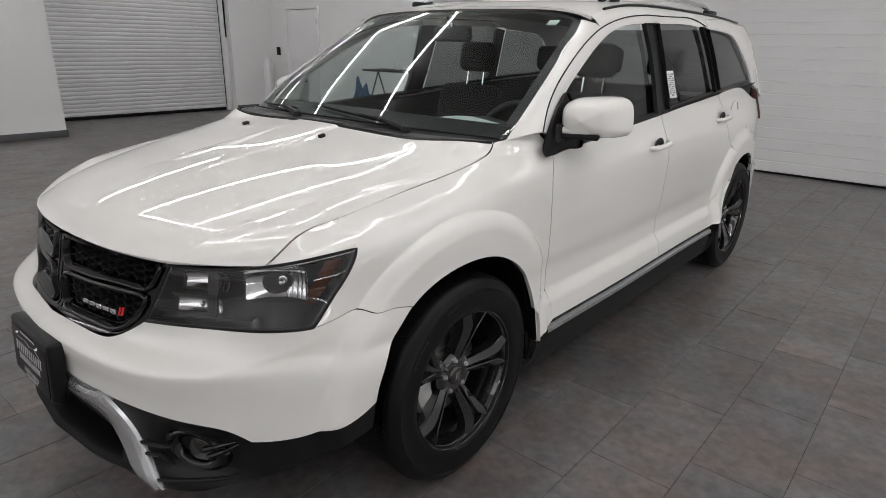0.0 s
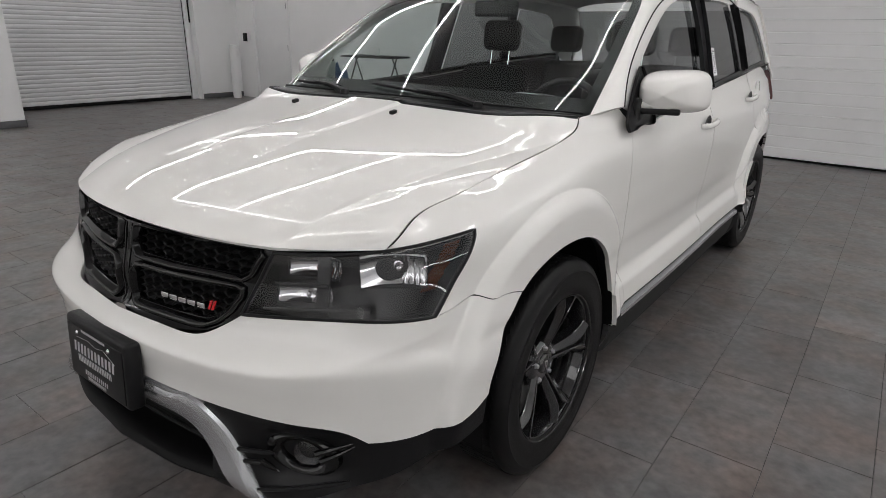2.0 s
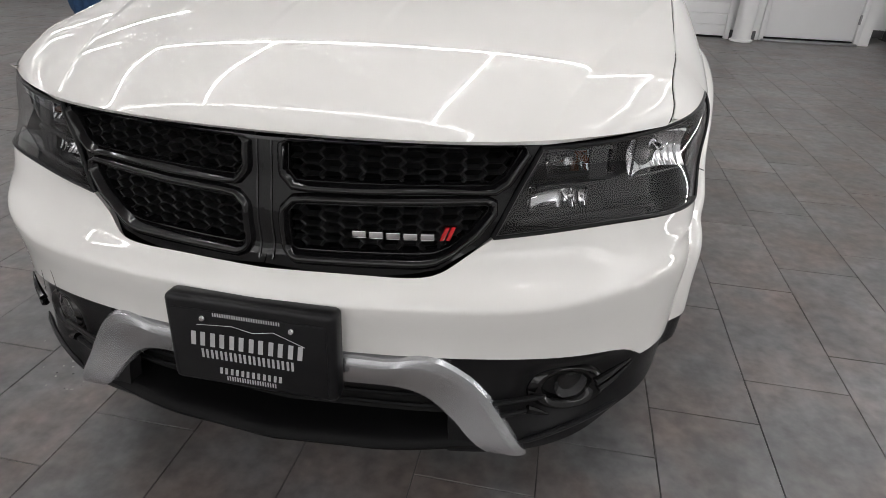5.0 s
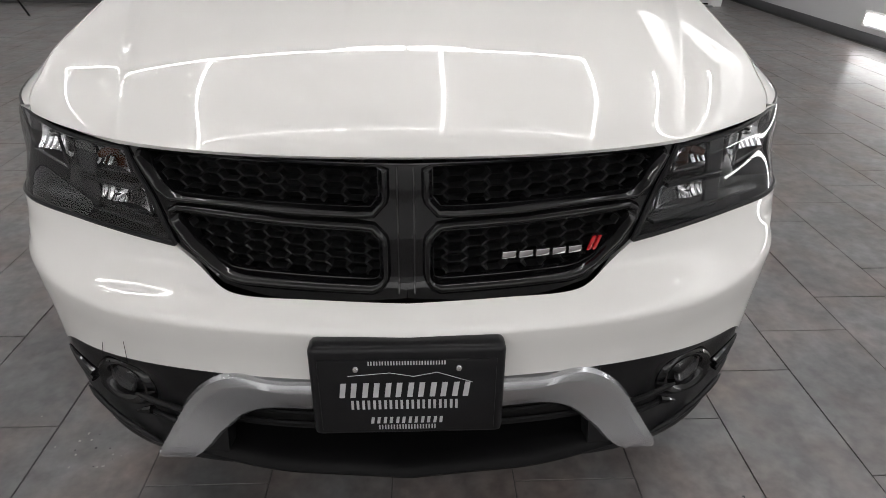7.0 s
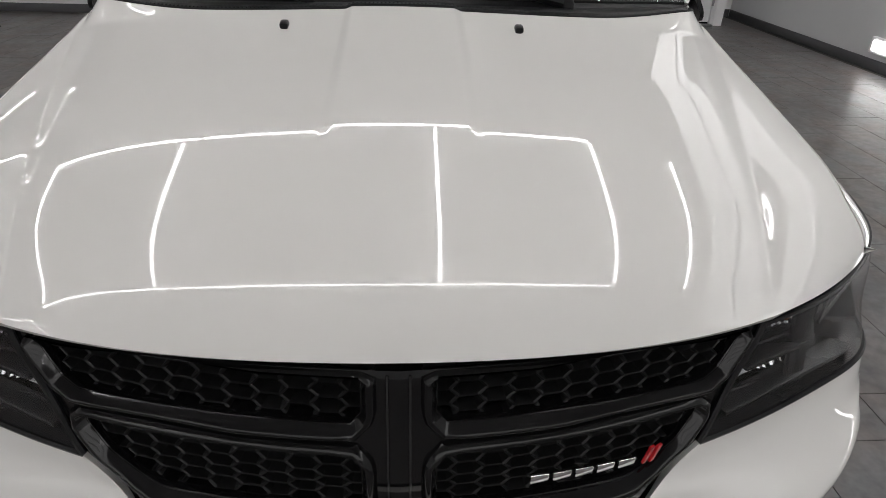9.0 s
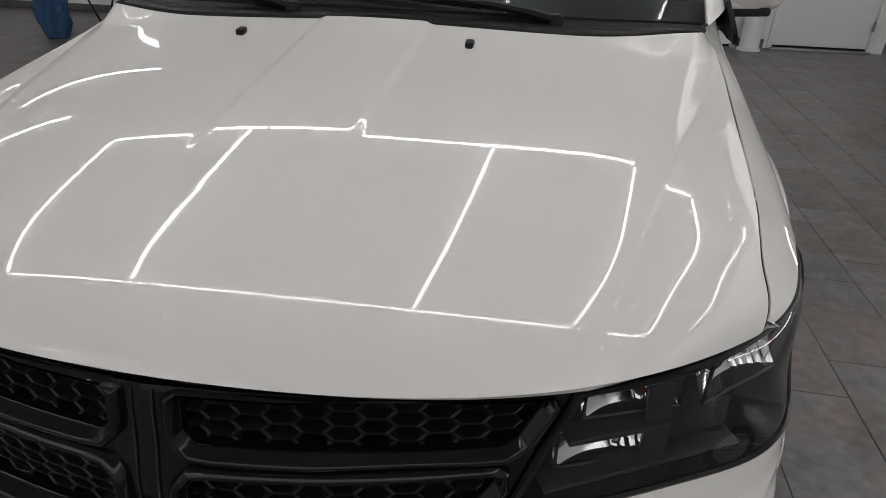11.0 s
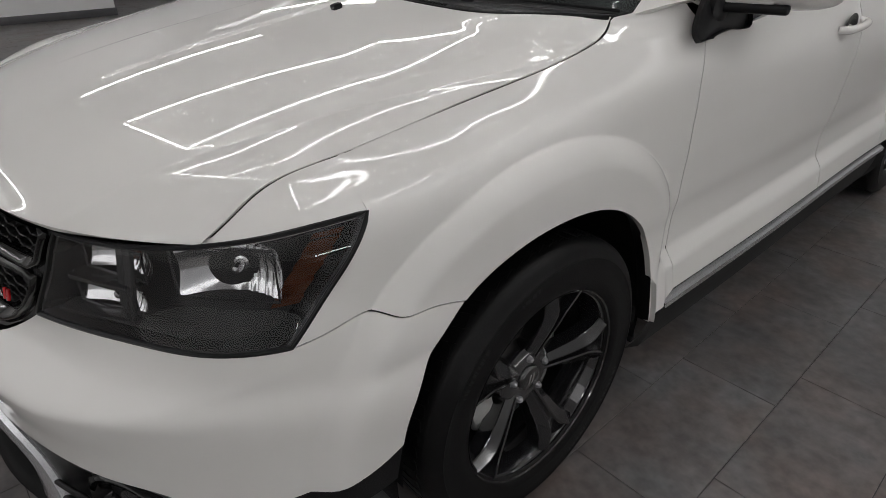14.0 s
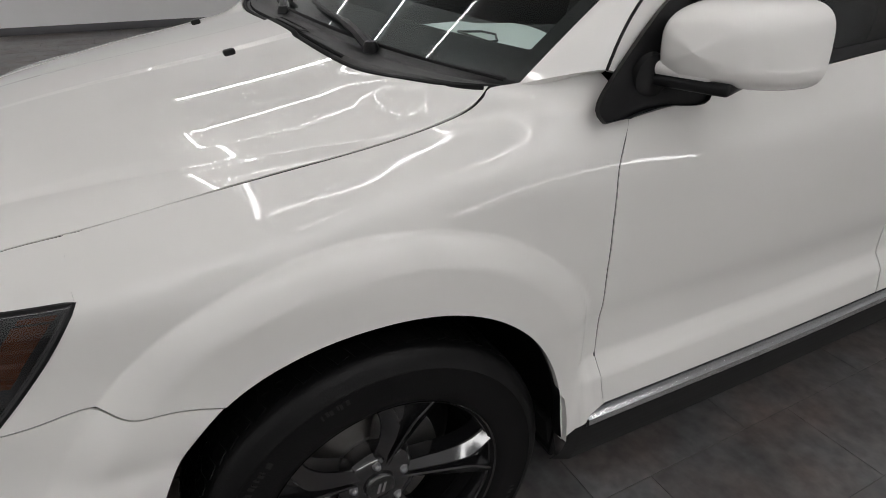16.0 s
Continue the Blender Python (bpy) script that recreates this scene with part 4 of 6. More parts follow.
# black sail and belt strips
both("mirror_sail", skin(between([(0.438, 1.066), (0.421, 1.088), (0.446, 1.130), (0.515, 1.194), (0.575, 1.243), (0.63, 1.280)], [(0.50, 1.0735), (0.60, 1.080), (0.70, 1.087), (0.70, 1.12), (0.69, 1.20), (0.655, 1.278)], 30, 6, 0.012, 0.004), depth=0.012), BLACK_SATIN, label="satin black mirror sail panel")
for a, b in ((0.70, 1.50), (1.50, 2.42), (2.42, 3.12)):
    line = [(y, belt_z(y) - 0.012) for y in np.linspace(a, b, 12)]
    line2 = [(y, belt_z(y) + 0.014) for y in np.linspace(a, b, 12)]
    both("belt_strip", skin(between(line, line2, 20, 4, 0.003, 0.003), depth=0.015, gap=0.001), BLACK_SATIN, label="black window belt strip")
# B-pillar, rear door window, C-pillar, quarter window
B1 = [(1.452, 1.143), (1.482, 1.35), (1.470, 1.551)]
B2 = [(1.609, 1.152), (1.632, 1.35), (1.646, 1.556)]
both("b_pillar", skin(between(B1, B2, 20, 5, -0.001, 0.002), depth=0.02), BLACK_SATIN, label="satin black pillar trim")
W2T = [(1.646, 1.556), (1.90, 1.563), (2.10, 1.565), (2.241, 1.560)]
both("window_frame", skin(between(W2T, [(1.56, 1.593), (1.85, 1.5985), (2.14, 1.597), (2.35, 1.567)], 30, 5, 0.002, 0.003), gap=0.0015, depth=0.012), PAINT, label="white upper rear door frame")
both("window_frame", skin(between([(1.470, 1.551), (1.56, 1.554), (1.646, 1.556)], [(1.46, 1.585), (1.56, 1.592), (1.65, 1.595)], 10, 4, 0.002, 0.002), gap=0.0008, depth=0.012), PAINT)
both("rear_window", Mesh().grid(flat([(1.609, 1.152), (1.95, 1.178), (2.315, 1.205)], W2T, out=-0.008)), TINT_GLASS, label="dark privacy glass in the rear door")
# dark tubes laid along the frame gaps in place of their shade
for line in (DOOR_TOP, DOOR_TOP2):
    both("frame_gap", Mesh().tube(cabin(curve(line, 60), 0.0035), 0.0032, 6), GAP_DARK)
both("roof_ditch", Mesh().tube(cabin(curve(ROOF_SIDE[6:], 60), 0.002), 0.0065, 8), BLACK_SATIN, label="black roof ditch strip")
C1 = [(2.315, 1.205), (2.292, 1.38), (2.241, 1.560)]
C2 = [(2.406, 1.212), (2.388, 1.38), (2.359, 1.548)]
both("c_pillar", skin(between(C1, C2, 20, 5, 0.0, 0.002), depth=0.02), BLACK_SATIN, label="satin black pillar trim")
W3T = [(2.359, 1.548), (2.55, 1.542), (2.72, 1.531), (2.84, 1.512)]
both("quarter_window", Mesh().grid(flat([(2.406, 1.212), (2.75, 1.228), (3.16, 1.246)], W3T, out=-0.006)), TINT_GLASS, label="dark privacy quarter glass")
both("d_pillar", skin(between([(3.16, 1.234), (3.145, 1.268), (3.02, 1.392), (2.84, 1.514), (2.70, 1.536), (2.50, 1.547), (2.359, 1.552)], [(3.42, 1.125), (3.44, 1.24), (3.38, 1.42), (3.26, 1.57), (3.05, 1.596), (2.68, 1.612), (2.36, 1.600)], 40, 8, 0.003, 0.006), gap=0.0005, depth=0.01), PAINT, label="white rear pillar")
both("quarter_top", skin(between([(2.36, belt_z(2.36) - 0.016), (2.7, belt_z(2.7) - 0.016), (3.11, 1.226)], [(2.36, belt_z(2.36) - 0.008), (2.7, belt_z(2.7) - 0.008), (3.11, 1.232)], 20, 3, 0.0), gap=0, depth=0.01), PAINT)
# rear closing panel
rows = [[(x * (1 - 0.1 * k), 3.60 - 0.36 * k, 1.12 + 0.45 * k) for k in np.linspace(0, 1, 8)] for x in np.linspace(-0.74, 0.74, 12)]
part("rear_screen", Mesh().grid(rows, flip=True), TINT_GLASS, car, "dark tailgate glass")

# windscreen
n = 30
vv = np.linspace(0, 1, n)
side = curve(WS, n)
mid_low, mid_high = np.array([0, 0.190, 1.143]), np.array([0, 0.932, 1.599])
rows = []
for i, v in enumerate(vv):
    m0 = mid_low + (mid_high - mid_low) * v + np.array([0, 0.0, 0.018]) * math.sin(math.pi * v)
    for_y = lambda u: (1 - v) * (0.6 * u**2 + 0.4 * u**4) + v * u**2
    for_z = lambda u: (1 - v) * u**2 + v * (0.32 * u**2 + 0.68 * abs(u) ** 9)
    rows.append([(side[i][0] * u, m0[1] + (side[i][1] - m0[1]) * for_y(u), m0[2] + (side[i][2] - m0[2]) * for_z(u)) for u in np.linspace(-1, 1, 41)])
WIND = np.array(rows)
screen = part("windscreen", Mesh().grid(WIND, flip=True), CLEAR_GLASS, car, "raked windscreen glass reflecting the lights")
# dark printed border of the screen
border = Mesh()
border.grid(WIND[-2:] + np.array([0, 0.004, -0.004]), True)
border.grid(WIND[:4] + np.array([0, 0.004, -0.004]), True)
for cols in (np.s_[:, :2], np.s_[:, -2:]):
    border.grid(WIND[cols] + np.array([0, 0.004, -0.004]), True)
part("screen_border", border, BLACK_SATIN, screen, "black printed glass border")
# cowl
front_edge = np.concatenate([hp[:0:-1, -1] * np.array([-1, 1, 1]), hp[:, -1]])
back = WIND[0]
ce = curve(front_edge, 80) + np.array([0, 0.006, -0.008])
cb = curve(back, 80) + np.array([0, -0.004, 0.004])
t = np.linspace(0, 1, 13)[None, :, None]
sheet = (1 - t) * ce[:, None] + t * cb[:, None]
# a gutter behind the hood, a raised tray and a soft lip under the glass
profile = np.interp(t[..., 0], [0, 0.12, 0.22, 0.55, 0.8, 0.92, 1.0], [0.0, 0.0, 0.007, 0.003, -0.004, 0.002, 0.004])
sheet[..., 2] += profile
part("cowl", skin(sheet, gap=0.0, depth=0.003), BLACK_SATIN, car, "black plastic cowl below the windscreen", sharp=25)
part("cowl_lip", Mesh().tube(ce[1:-1] + np.array([0, 0.004, 0.005]), 0.006, 8), BLACK_MATTE, car, "black rubber hood seal")
part("glass_lip", Mesh().tube(cb[1:-1] + np.array([0, 0.0, 0.003]), 0.005, 8), BLACK_MATTE, car)

# ---- the car's front: cladding, grille, lamps, plate ----


def on_nose(x, z, out=0.0):
    """A point of the nose at x and a height, moved out along the surface."""
    s = by_x(abs(x), z)
    p = body(s, z)
    q = body(s + 0.004, z) - body(s - 0.004, z)
    n = np.array([q[1], -q[0], 0])
    p = p + n / np.linalg.norm(n) * out
    return np.array([p[0] if x >= 0 else -p[0], p[1], p[2]])


def nose_sheet(lo, hi, n, k, out=0.0, smooth=True):
    """A sheet on the nose between two lines of (x, height)."""
    a, b = curve(lo, n, smooth), curve(hi, n, smooth)
    return np.array([[on_nose(*(a[i] + (b[i] - a[i]) * j / (k - 1)), out) for j in range(k)] for i in range(n)])


# lower cladding round the fog lamp, and the chin
clad_hi = np.vstack([front_line([(0.36, 0.508), (0.50, 0.500), (0.62, 0.489), (0.70, 0.468), (0.733, 0.436)]), BUMPER_LOW[7:]])
clad_lo = np.vstack([front_line([(0.36, 0.262), (0.50, 0.258), (0.62, 0.275), (0.70, 0.305)]), side_line([(-0.60, 0.340), (-0.52, 0.362), (-0.45, 0.376), (-0.418, 0.385)])])
sz = coons(curve(clad_lo, 60), np.vstack([curve(clad_hi[:5], 36), curve(clad_hi[4:], 25)[1:]]), curve(np.array([clad_lo[0], clad_hi[0]]), 16), curve(np.array([clad_lo[-1], clad_hi[-1]]), 16))
p = body(sz[..., 0], sz[..., 1])
rel = np.linspace(0, 1, 16)[None, :]
hole = np.exp(-(((p[..., 0] - 0.612) / 0.105) ** 4) - ((p[..., 2] - 0.388) / 0.075) ** 4)
du, dv = np.gradient(p, axis=0), np.gradient(p, axis=1)
nn = np.cross(du, dv)
nn /= np.linalg.norm(nn, axis=2)[..., None]
p = p - nn * (0.004 + 0.034 * hole[..., None])
both("lower_cladding", skin(p, gap=0.0015, depth=0.03), BLACK_SATIN, label="black lower bumper cladding")
for za, zb, xa, xb in ((0.385, 0.402, 0.42, 0.545), (0.355, 0.368, 0.44, 0.52), (0.292, 0.303, 0.50, 0.70)):
    pts = [on_nose(x, za + (zb - za) * i / 9 + (0.03 * i / 9 if xb > 0.6 else 0), 0.002) for i, x in enumerate(np.linspace(xa, xb, 10))]
    both("cladding_rib", Mesh().tube(pts, [0.002] + [0.006] * 8 + [0.002], 8), BLACK_SATIN)
# fog lamps
fog_c = on_nose(0.612, 0.392, -0.030)
fog_m = Matrix.Translation(fog_c) @ pose(0, 0, 0, 0, 0, -60) @ pose(0, 0, 0, 0, -6, 0)
fog_b = fog_m @ Matrix.Translation((0, -0.012, -0.002)) @ Matrix.Rotation(radians(-14), 4, "X") @ Matrix.Diagonal((1, 1.5, 0.88, 1))
both("fog_lamp_bezel", Mesh().lathe([(0.034, -0.012), (0.038, 0.004), (0.045, 0.011), (0.054, 0.013), (0.062, 0.006), (0.066, -0.012)], fog_b, 44), BLACK_PIANO, label="gloss black oval fog lamp bezel")
FOG = both("fog_lamp_lens", Mesh().lathe([(0.0005, 0.012), (0.018, 0.011), (0.034, 0.006), (0.039, -0.004)], fog_m, 32), LAMP_LENS, label="round clear fog lamp lens")
bowl = Mesh().lathe([(0.006, -0.016), (0.018, -0.013), (0.03, -0.007), (0.038, -0.002)], fog_m, 32)
for lens_ob, m in zip(FOG, (bowl, bowl.mirrored())):
    part("fog_lamp_bowl", m, LAMP_DARK, lens_ob, "grey fog lamp reflector")

for pts in ([(0.640, 0.418), (0.672, 0.432), (0.708, 0.446)], [(0.648, 0.396), (0.682, 0.416), (0.712, 0.438)], [(0.512, 0.372), (0.535, 0.362), (0.556, 0.352)]):
    both("bezel_fin", Mesh().tube([on_nose(x, z, 0.004) for x, z in curve(pts, 10)], [0.009, 0.0085, 0.008, 0.0075, 0.007, 0.006, 0.005, 0.004, 0.003, 0.0015], 8), BLACK_PIANO)
# joints of the tow cover in the bumper
for a, b in (((-0.608, 0.454), (-0.586, 0.520)), ((-0.540, 0.480), (-0.528, 0.545))):
    part("tow_cover_joint", Mesh().tube([on_nose(*(np.array(a) + (np.array(b) - a) * f), 0.0002) for f in np.linspace(0, 1, 8)], 0.0006, 5), GAP_DARK, bumper)

# intake and chin
lip = Mesh()
prof = [(-0.10, 0.290), (-0.03, 0.296), (0.004, 0.294), (0.016, 0.286), (0.022, 0.276), (0.018, 0.267), (-0.01, 0.258), (-0.10, 0.252)]
xs = np.linspace(-0.46, 0.46, 71)
rows = []
for x in xs:
    c = on_nose(x, 0.285, 0.0)
    nrm = on_nose(x, 0.285, 1.0) - c
    t = 1 - 0.9 * step(0.40, 0.46, abs(x))
    back = 0.025 * step(0.20, 0.46, abs(x))
    rows.append([(c[0] + nrm[0] * (o - back), c[1] + nrm[1] * (o - back), 0.272 + (z - 0.262) * t + 0.004 * abs(x)) for o, z in prof])
lip.grid(rows)
part("chin_spoiler", lip, CHIN_BLACK, car, "matte black chin lip")
intake = nose_sheet([(-0.46, 0.27), (0, 0.27), (0.46, 0.27)], [(-0.46, 0.50), (0, 0.505), (0.46, 0.50)], 41, 8, -0.075)
part("intake_back", Mesh().grid(intake), GAP_DARK, car, "dark lower intake")
for z in (0.335, 0.36, 0.385, 0.41):
    part("intake_slat", Mesh().tube([on_nose(x, z, -0.055) for x in np.linspace(-0.40, 0.40, 25)], 0.005, 6), BLACK_MATTE, car)

# silver bumper trim
UP = [(0, 0.507), (0.10, 0.508), (0.20, 0.508), (0.265, 0.508), (0.292, 0.514), (0.335, 0.510), (0.372, 0.486), (0.41, 0.446), (0.448, 0.390), (0.486, 0.325), (0.508, 0.289), (0.522, 0.265)]
DN = [(0, 0.432), (0.10, 0.431), (0.19, 0.429), (0.245, 0.425), (0.285, 0.414), (0.32, 0.393), (0.347, 0.366), (0.372, 0.340), (0.396, 0.310), (0.414, 0.291), (0.426, 0.280), (0.439, 0.271)]
ua, da = curve(UP, 44, True), curve(DN, 44, True)
rows = []
for i in range(44):
    row = []
    for w, o in ((0, -0.03), (0.0, 0.000), (0.05, 0.009), (0.20, 0.016), (0.25, 0.0165), (0.75, 0.007), (0.93, 0.004), (1.0, -0.004), (1.0, -0.04)):
        x, z = ua[i] + (da[i] - ua[i]) * w
        row.append(on_nose(x, z, o))
    rows.append(row)
rows = np.array(rows)
bar = np.concatenate([rows[:0:-1] * np.array([-1, 1, 1]), rows])
part("bumper_trim", Mesh().grid(bar, flip=True), SILVER, car, "satin silver bumper trim bar", sharp=28)

# grille: four framed openings with honeycomb
OUT_UP = [[(0.0, 0.800), (0.0, 0.889)], [(0.0, 0.889), (0.25, 0.887), (0.486, 0.887)], [(0.486, 0.887), (0.453, 0.815), (0.446, 0.800)], [(0.446, 0.800), (0.2, 0.800), (0.0, 0.800)]]
IN_UP = [[(0.046, 0.835), (0.046, 0.884)], [(0.046, 0.884), (0.452, 0.883)], [(0.452, 0.883), (0.424, 0.831)], [(0.424, 0.831), (0.416, 0.821), (0.404, 0.818), (0.062, 0.818), (0.050, 0.822), (0.046, 0.835)]]
OUT_LO = [[(0.0, 0.800), (0.2, 0.800), (0.446, 0.800)], [(0.446, 0.800), (0.413, 0.724), (0.365, 0.690), (0.325, 0.669)], [(0.325, 0.669), (0.28, 0.663), (0.0, 0.663)], [(0.0, 0.663), (0.0, 0.800)]]
IN_LO = [[(0.047, 0.762), (0.051, 0.773), (0.064, 0.777), (0.394, 0.781)], [(0.394, 0.781), (0.404, 0.777), (0.375, 0.735), (0.338, 0.704), (0.312, 0.693)], [(0.312, 0.693), (0.290, 0.690), (0.060, 0.688)], [(0.060, 0.688), (0.049, 0.692), (0.047, 0.702), (0.047, 0.762)]]
RIM = [(0.020, -0.010), (0.018, 0.002), (0.014, 0.0065), (0.010, 0.0075), (0.008, 0.0058), (0.0072, 0.0046), (0.0006, -0.0068), (0.0, -0.0085), (-0.001, -0.030)]


def even(segments, n, smooth):
    return np.vstack([curve(seg, n, smooth)[:-1] for seg in segments])


for name, out_l, in_l in (("upper", OUT_UP, IN_UP), ("lower", OUT_LO, IN_LO)):
    a, b = even(out_l, 18, True), even(in_l, 18, False)
    # flat black plate round the opening, and the raised rim along its edge
    rows = [[on_nose(*(a[i] + (b[i] - a[i]) * w), -0.006) for w in (0, 0.33, 0.66, 1.0)] for i in range(len(a))]
    both("grille_frame", Mesh().grid(rows, flip=name == "lower", wrap=True), BLACK_PIANO, label="gloss black grille plate", sharp=50)
    d = np.roll(b, -1, 0) - np.roll(b, 1, 0)
    d /= np.linalg.norm(d, axis=1)[:, None]
    away = np.stack([-d[:, 1], d[:, 0]], 1)
    limit = np.minimum(1.0, 0.9 * np.linalg.norm(a - b, axis=1) / 0.02)
    rows = [[on_nose(b[i][0] + away[i][0] * w * limit[i], min(b[i][1] + away[i][1] * w * limit[i], 0.887), o) for w, o in [(p, q * limit[i] - 0.006 * (1 - limit[i]) if q > -0.009 else q) for p, q in RIM]] for i in range(len(b))]
    both("grille_rim", Mesh().grid(rows, flip=False, wrap=True), BLACK_PIANO, label="raised gloss black rim", sharp=60)
    net = Mesh()
    poly = b

    def inside(x, z):
        c = False
        for i in range(len(poly)):
            (x1, z1), (x2, z2) = poly[i], poly[i - 1]
            if (z1 > z) != (z2 > z) and x < (x2 - x1) * (z - z1) / (z2 - z1) + x1:
                c = not c
        return c

    w, h = 0.046, 0.0205
    for r in range(-1, 9):
        for c in range(-1, 13):
            cx, cz = 0.05 + w * 0.78 * c, (0.823 if name == "upper" else 0.690) + h * (r + 0.5 * (c % 2))
            hexa = [(-0.5, 0), (-0.28, 0.5), (0.28, 0.5), (0.5, 0), (0.28, -0.5), (-0.28, -0.5)]
            if not inside(cx, cz) and not any(inside(cx + 0.3 * w * dx, cz + 0.6 * h * dz) for dx, dz in hexa):
                continue
            ring = []
            for f, o in ((1.0, -0.018), (0.95, -0.0165), (0.87, -0.018), (0.82, -0.036)):
                ring.append([on_nose(max(0.0, cx + w * f * dx), min(cz + h * f * dz, 0.884), o) for dx, dz in hexa])
            net.grid(np.array(ring).transpose(1, 0, 2), wrap=True, flip=True)
    both("grille_mesh", net, GRILLE_BLACK, label="black honeycomb grille mesh", sharp=25)
part("grille_back", Mesh().grid(nose_sheet([(-0.50, 0.665), (0, 0.665), (0.50, 0.665)], [(-0.50, 0.89), (0, 0.89), (0.50, 0.89)], 41, 8, -0.075)), GAP_DARK, car)
# raised cross rib edges
for x in (-0.014, 0.014):
    part("cross_rib", Mesh().tube([on_nose(x, z, -0.005) for z in np.linspace(0.668, 0.884, 14)], 0.002, 8), BLACK_GLOSS, car)
# maker's badge: plain silver blocks and two red slashes
badge = part("badge", Mesh().box(on_nose(0.24, 0.729, -0.012), (0.02, 0.008, 0.004), 0.001), BLACK_GLOSS, car, "grille badge of silver blocks and red slashes")
for i in range(5):
    x = 0.176 + 0.0302 * i
    c, d = on_nose(x, 0.7305 - 0.002 * i * 0.5, 0.003), on_nose(x + 0.01, 0.7305, 0.003) - on_nose(x - 0.01, 0.7305, 0.003)
    turn = Matrix.Rotation(math.atan2(d[1], d[0]), 3, "Z")
    blk = Mesh().box(c, (0.0255, 0.005, 0.0145), 0.002, turn)
    part("badge_block", blk, CHROME, badge)
for i in range(2):
    c = on_nose(0.326 + 0.0105 * i, 0.7335, 0.003)
    out = [(-0.008, -0.0125), (-0.001, -0.0125), (0.009, 0.0125), (0.002, 0.0125)]
    m = Mesh().prism(out, 0.004, Matrix.Translation(c) @ pose(0, 0, 0, 90, 0, 26), 0.0008)
    part("badge_slash", m, BADGE_RED, badge, "red enamel slash")

# ---- head lamps ----


def lamp_sheet(inset, n=44, k=18):
    """The lens's smooth sheet between its four edges on the body, a little bulged and moved in."""
    low, high = curve(LAMP_LOW, n), np.vstack([curve(LAMP_TOP[:3], n // 2), curve(LAMP_TOP[2:], n - n // 2 + 1)[1:]])
    p = coons(*(body(q[:, 0], q[:, 1]) for q in (low, high, curve(LAMP_IN, k), curve(LAMP_OUT, k))))
    du, dv = np.gradient(p, axis=0), np.gradient(p, axis=1)
    nn = np.cross(du, dv)
    nn /= np.linalg.norm(nn, axis=2)[..., None]
    bulge = 0.0015 * np.sin(np.pi * np.linspace(0, 1, n))[:, None, None] * np.sin(np.pi * np.linspace(0, 1, k))[None, :, None]
    return p + nn * (bulge - inset)


p0, p1 = lamp_sheet(0.002), lamp_sheet(0.068)
lens = skin(p0, gap=0.004, depth=0.012)
mid0 = p0.mean((0, 1))
ring0 = np.concatenate([p0[:, 0], p0[-1, 1:], p0[-2::-1, -1], p0[0, -2:0:-1]])
LAMPS = both("headlamp", lens, LAMP_LENS, label="clear wrap-round headlamp lens", sharp=60)
bowl = Mesh()
ring1 = np.concatenate([p1[:, 0], p1[-1, 1:], p1[-2::-1, -1], p1[0, -2:0:-1]])
ring1 = ring1 + (p1.mean((0, 1)) - ring1) * 0.07
bowl.grid(np.stack([ring0 * 1.0, ring0 + (mid0 - ring0) * 0.045, ring1], 1), wrap=True)
bowl.grid(p1 + (p1.mean((0, 1)) - p1) * 0.06, flip=False)
for lamp, m in zip(LAMPS, (bowl, bowl.mirrored())):
    part("lamp_housing", m, LAMP_DARK, lamp, "dark grey lamp housing", sharp=35)
# a thin tube draws the lens's black border
rim_border = Mesh().tube(np.vstack([ring0, ring0[:1]]), 0.0045, 6)
for lamp, m in zip(LAMPS, (rim_border, rim_border.mirrored())):
    part("lens_border", m, BLACK_SATIN, lamp, "black border round the lamp lens")


def reflector(cx, cy, cz, w, h, depth, yaw, steps=9):
    """A cut rectangular mirror bowl that looks forward, with fluted facets."""
    p = []
    for u in np.linspace(-1, 1, steps * 6 + 1):
        row = []
        for v in np.linspace(-1, 1, steps * 2 + 1):
            r2 = (u * u + 0.8 * v * v) / 1.8
            flute = (0.0030 * abs(math.sin(u * 19)) if u > 0.12 else 0.0) + (0.004 if v > 0.62 else 0.0) + (0.005 * (u + 0.35) if u < -0.35 else 0.0)
            row.append((u * w / 2, depth * (1 - r2) + flute, v * h / 2))
        p.append(row)
    turn = Matrix.Translation((cx, cy, cz)) @ pose(0, 0, 0, 0, 0, yaw)
    m = Mesh().grid([[tuple(turn @ Vector(q)) for q in row] for row in p])
    rim = Mesh()
    box = [(-w / 2, -h / 2), (w / 2, -h / 2), (w / 2, h / 2), (-w / 2, h / 2), (-w / 2, -h / 2)]
    path = [turn @ Vector((x, -0.002, z)) for x, z in box]
    rim.tube(path, 0.003, 6)
    return m, rim, turn


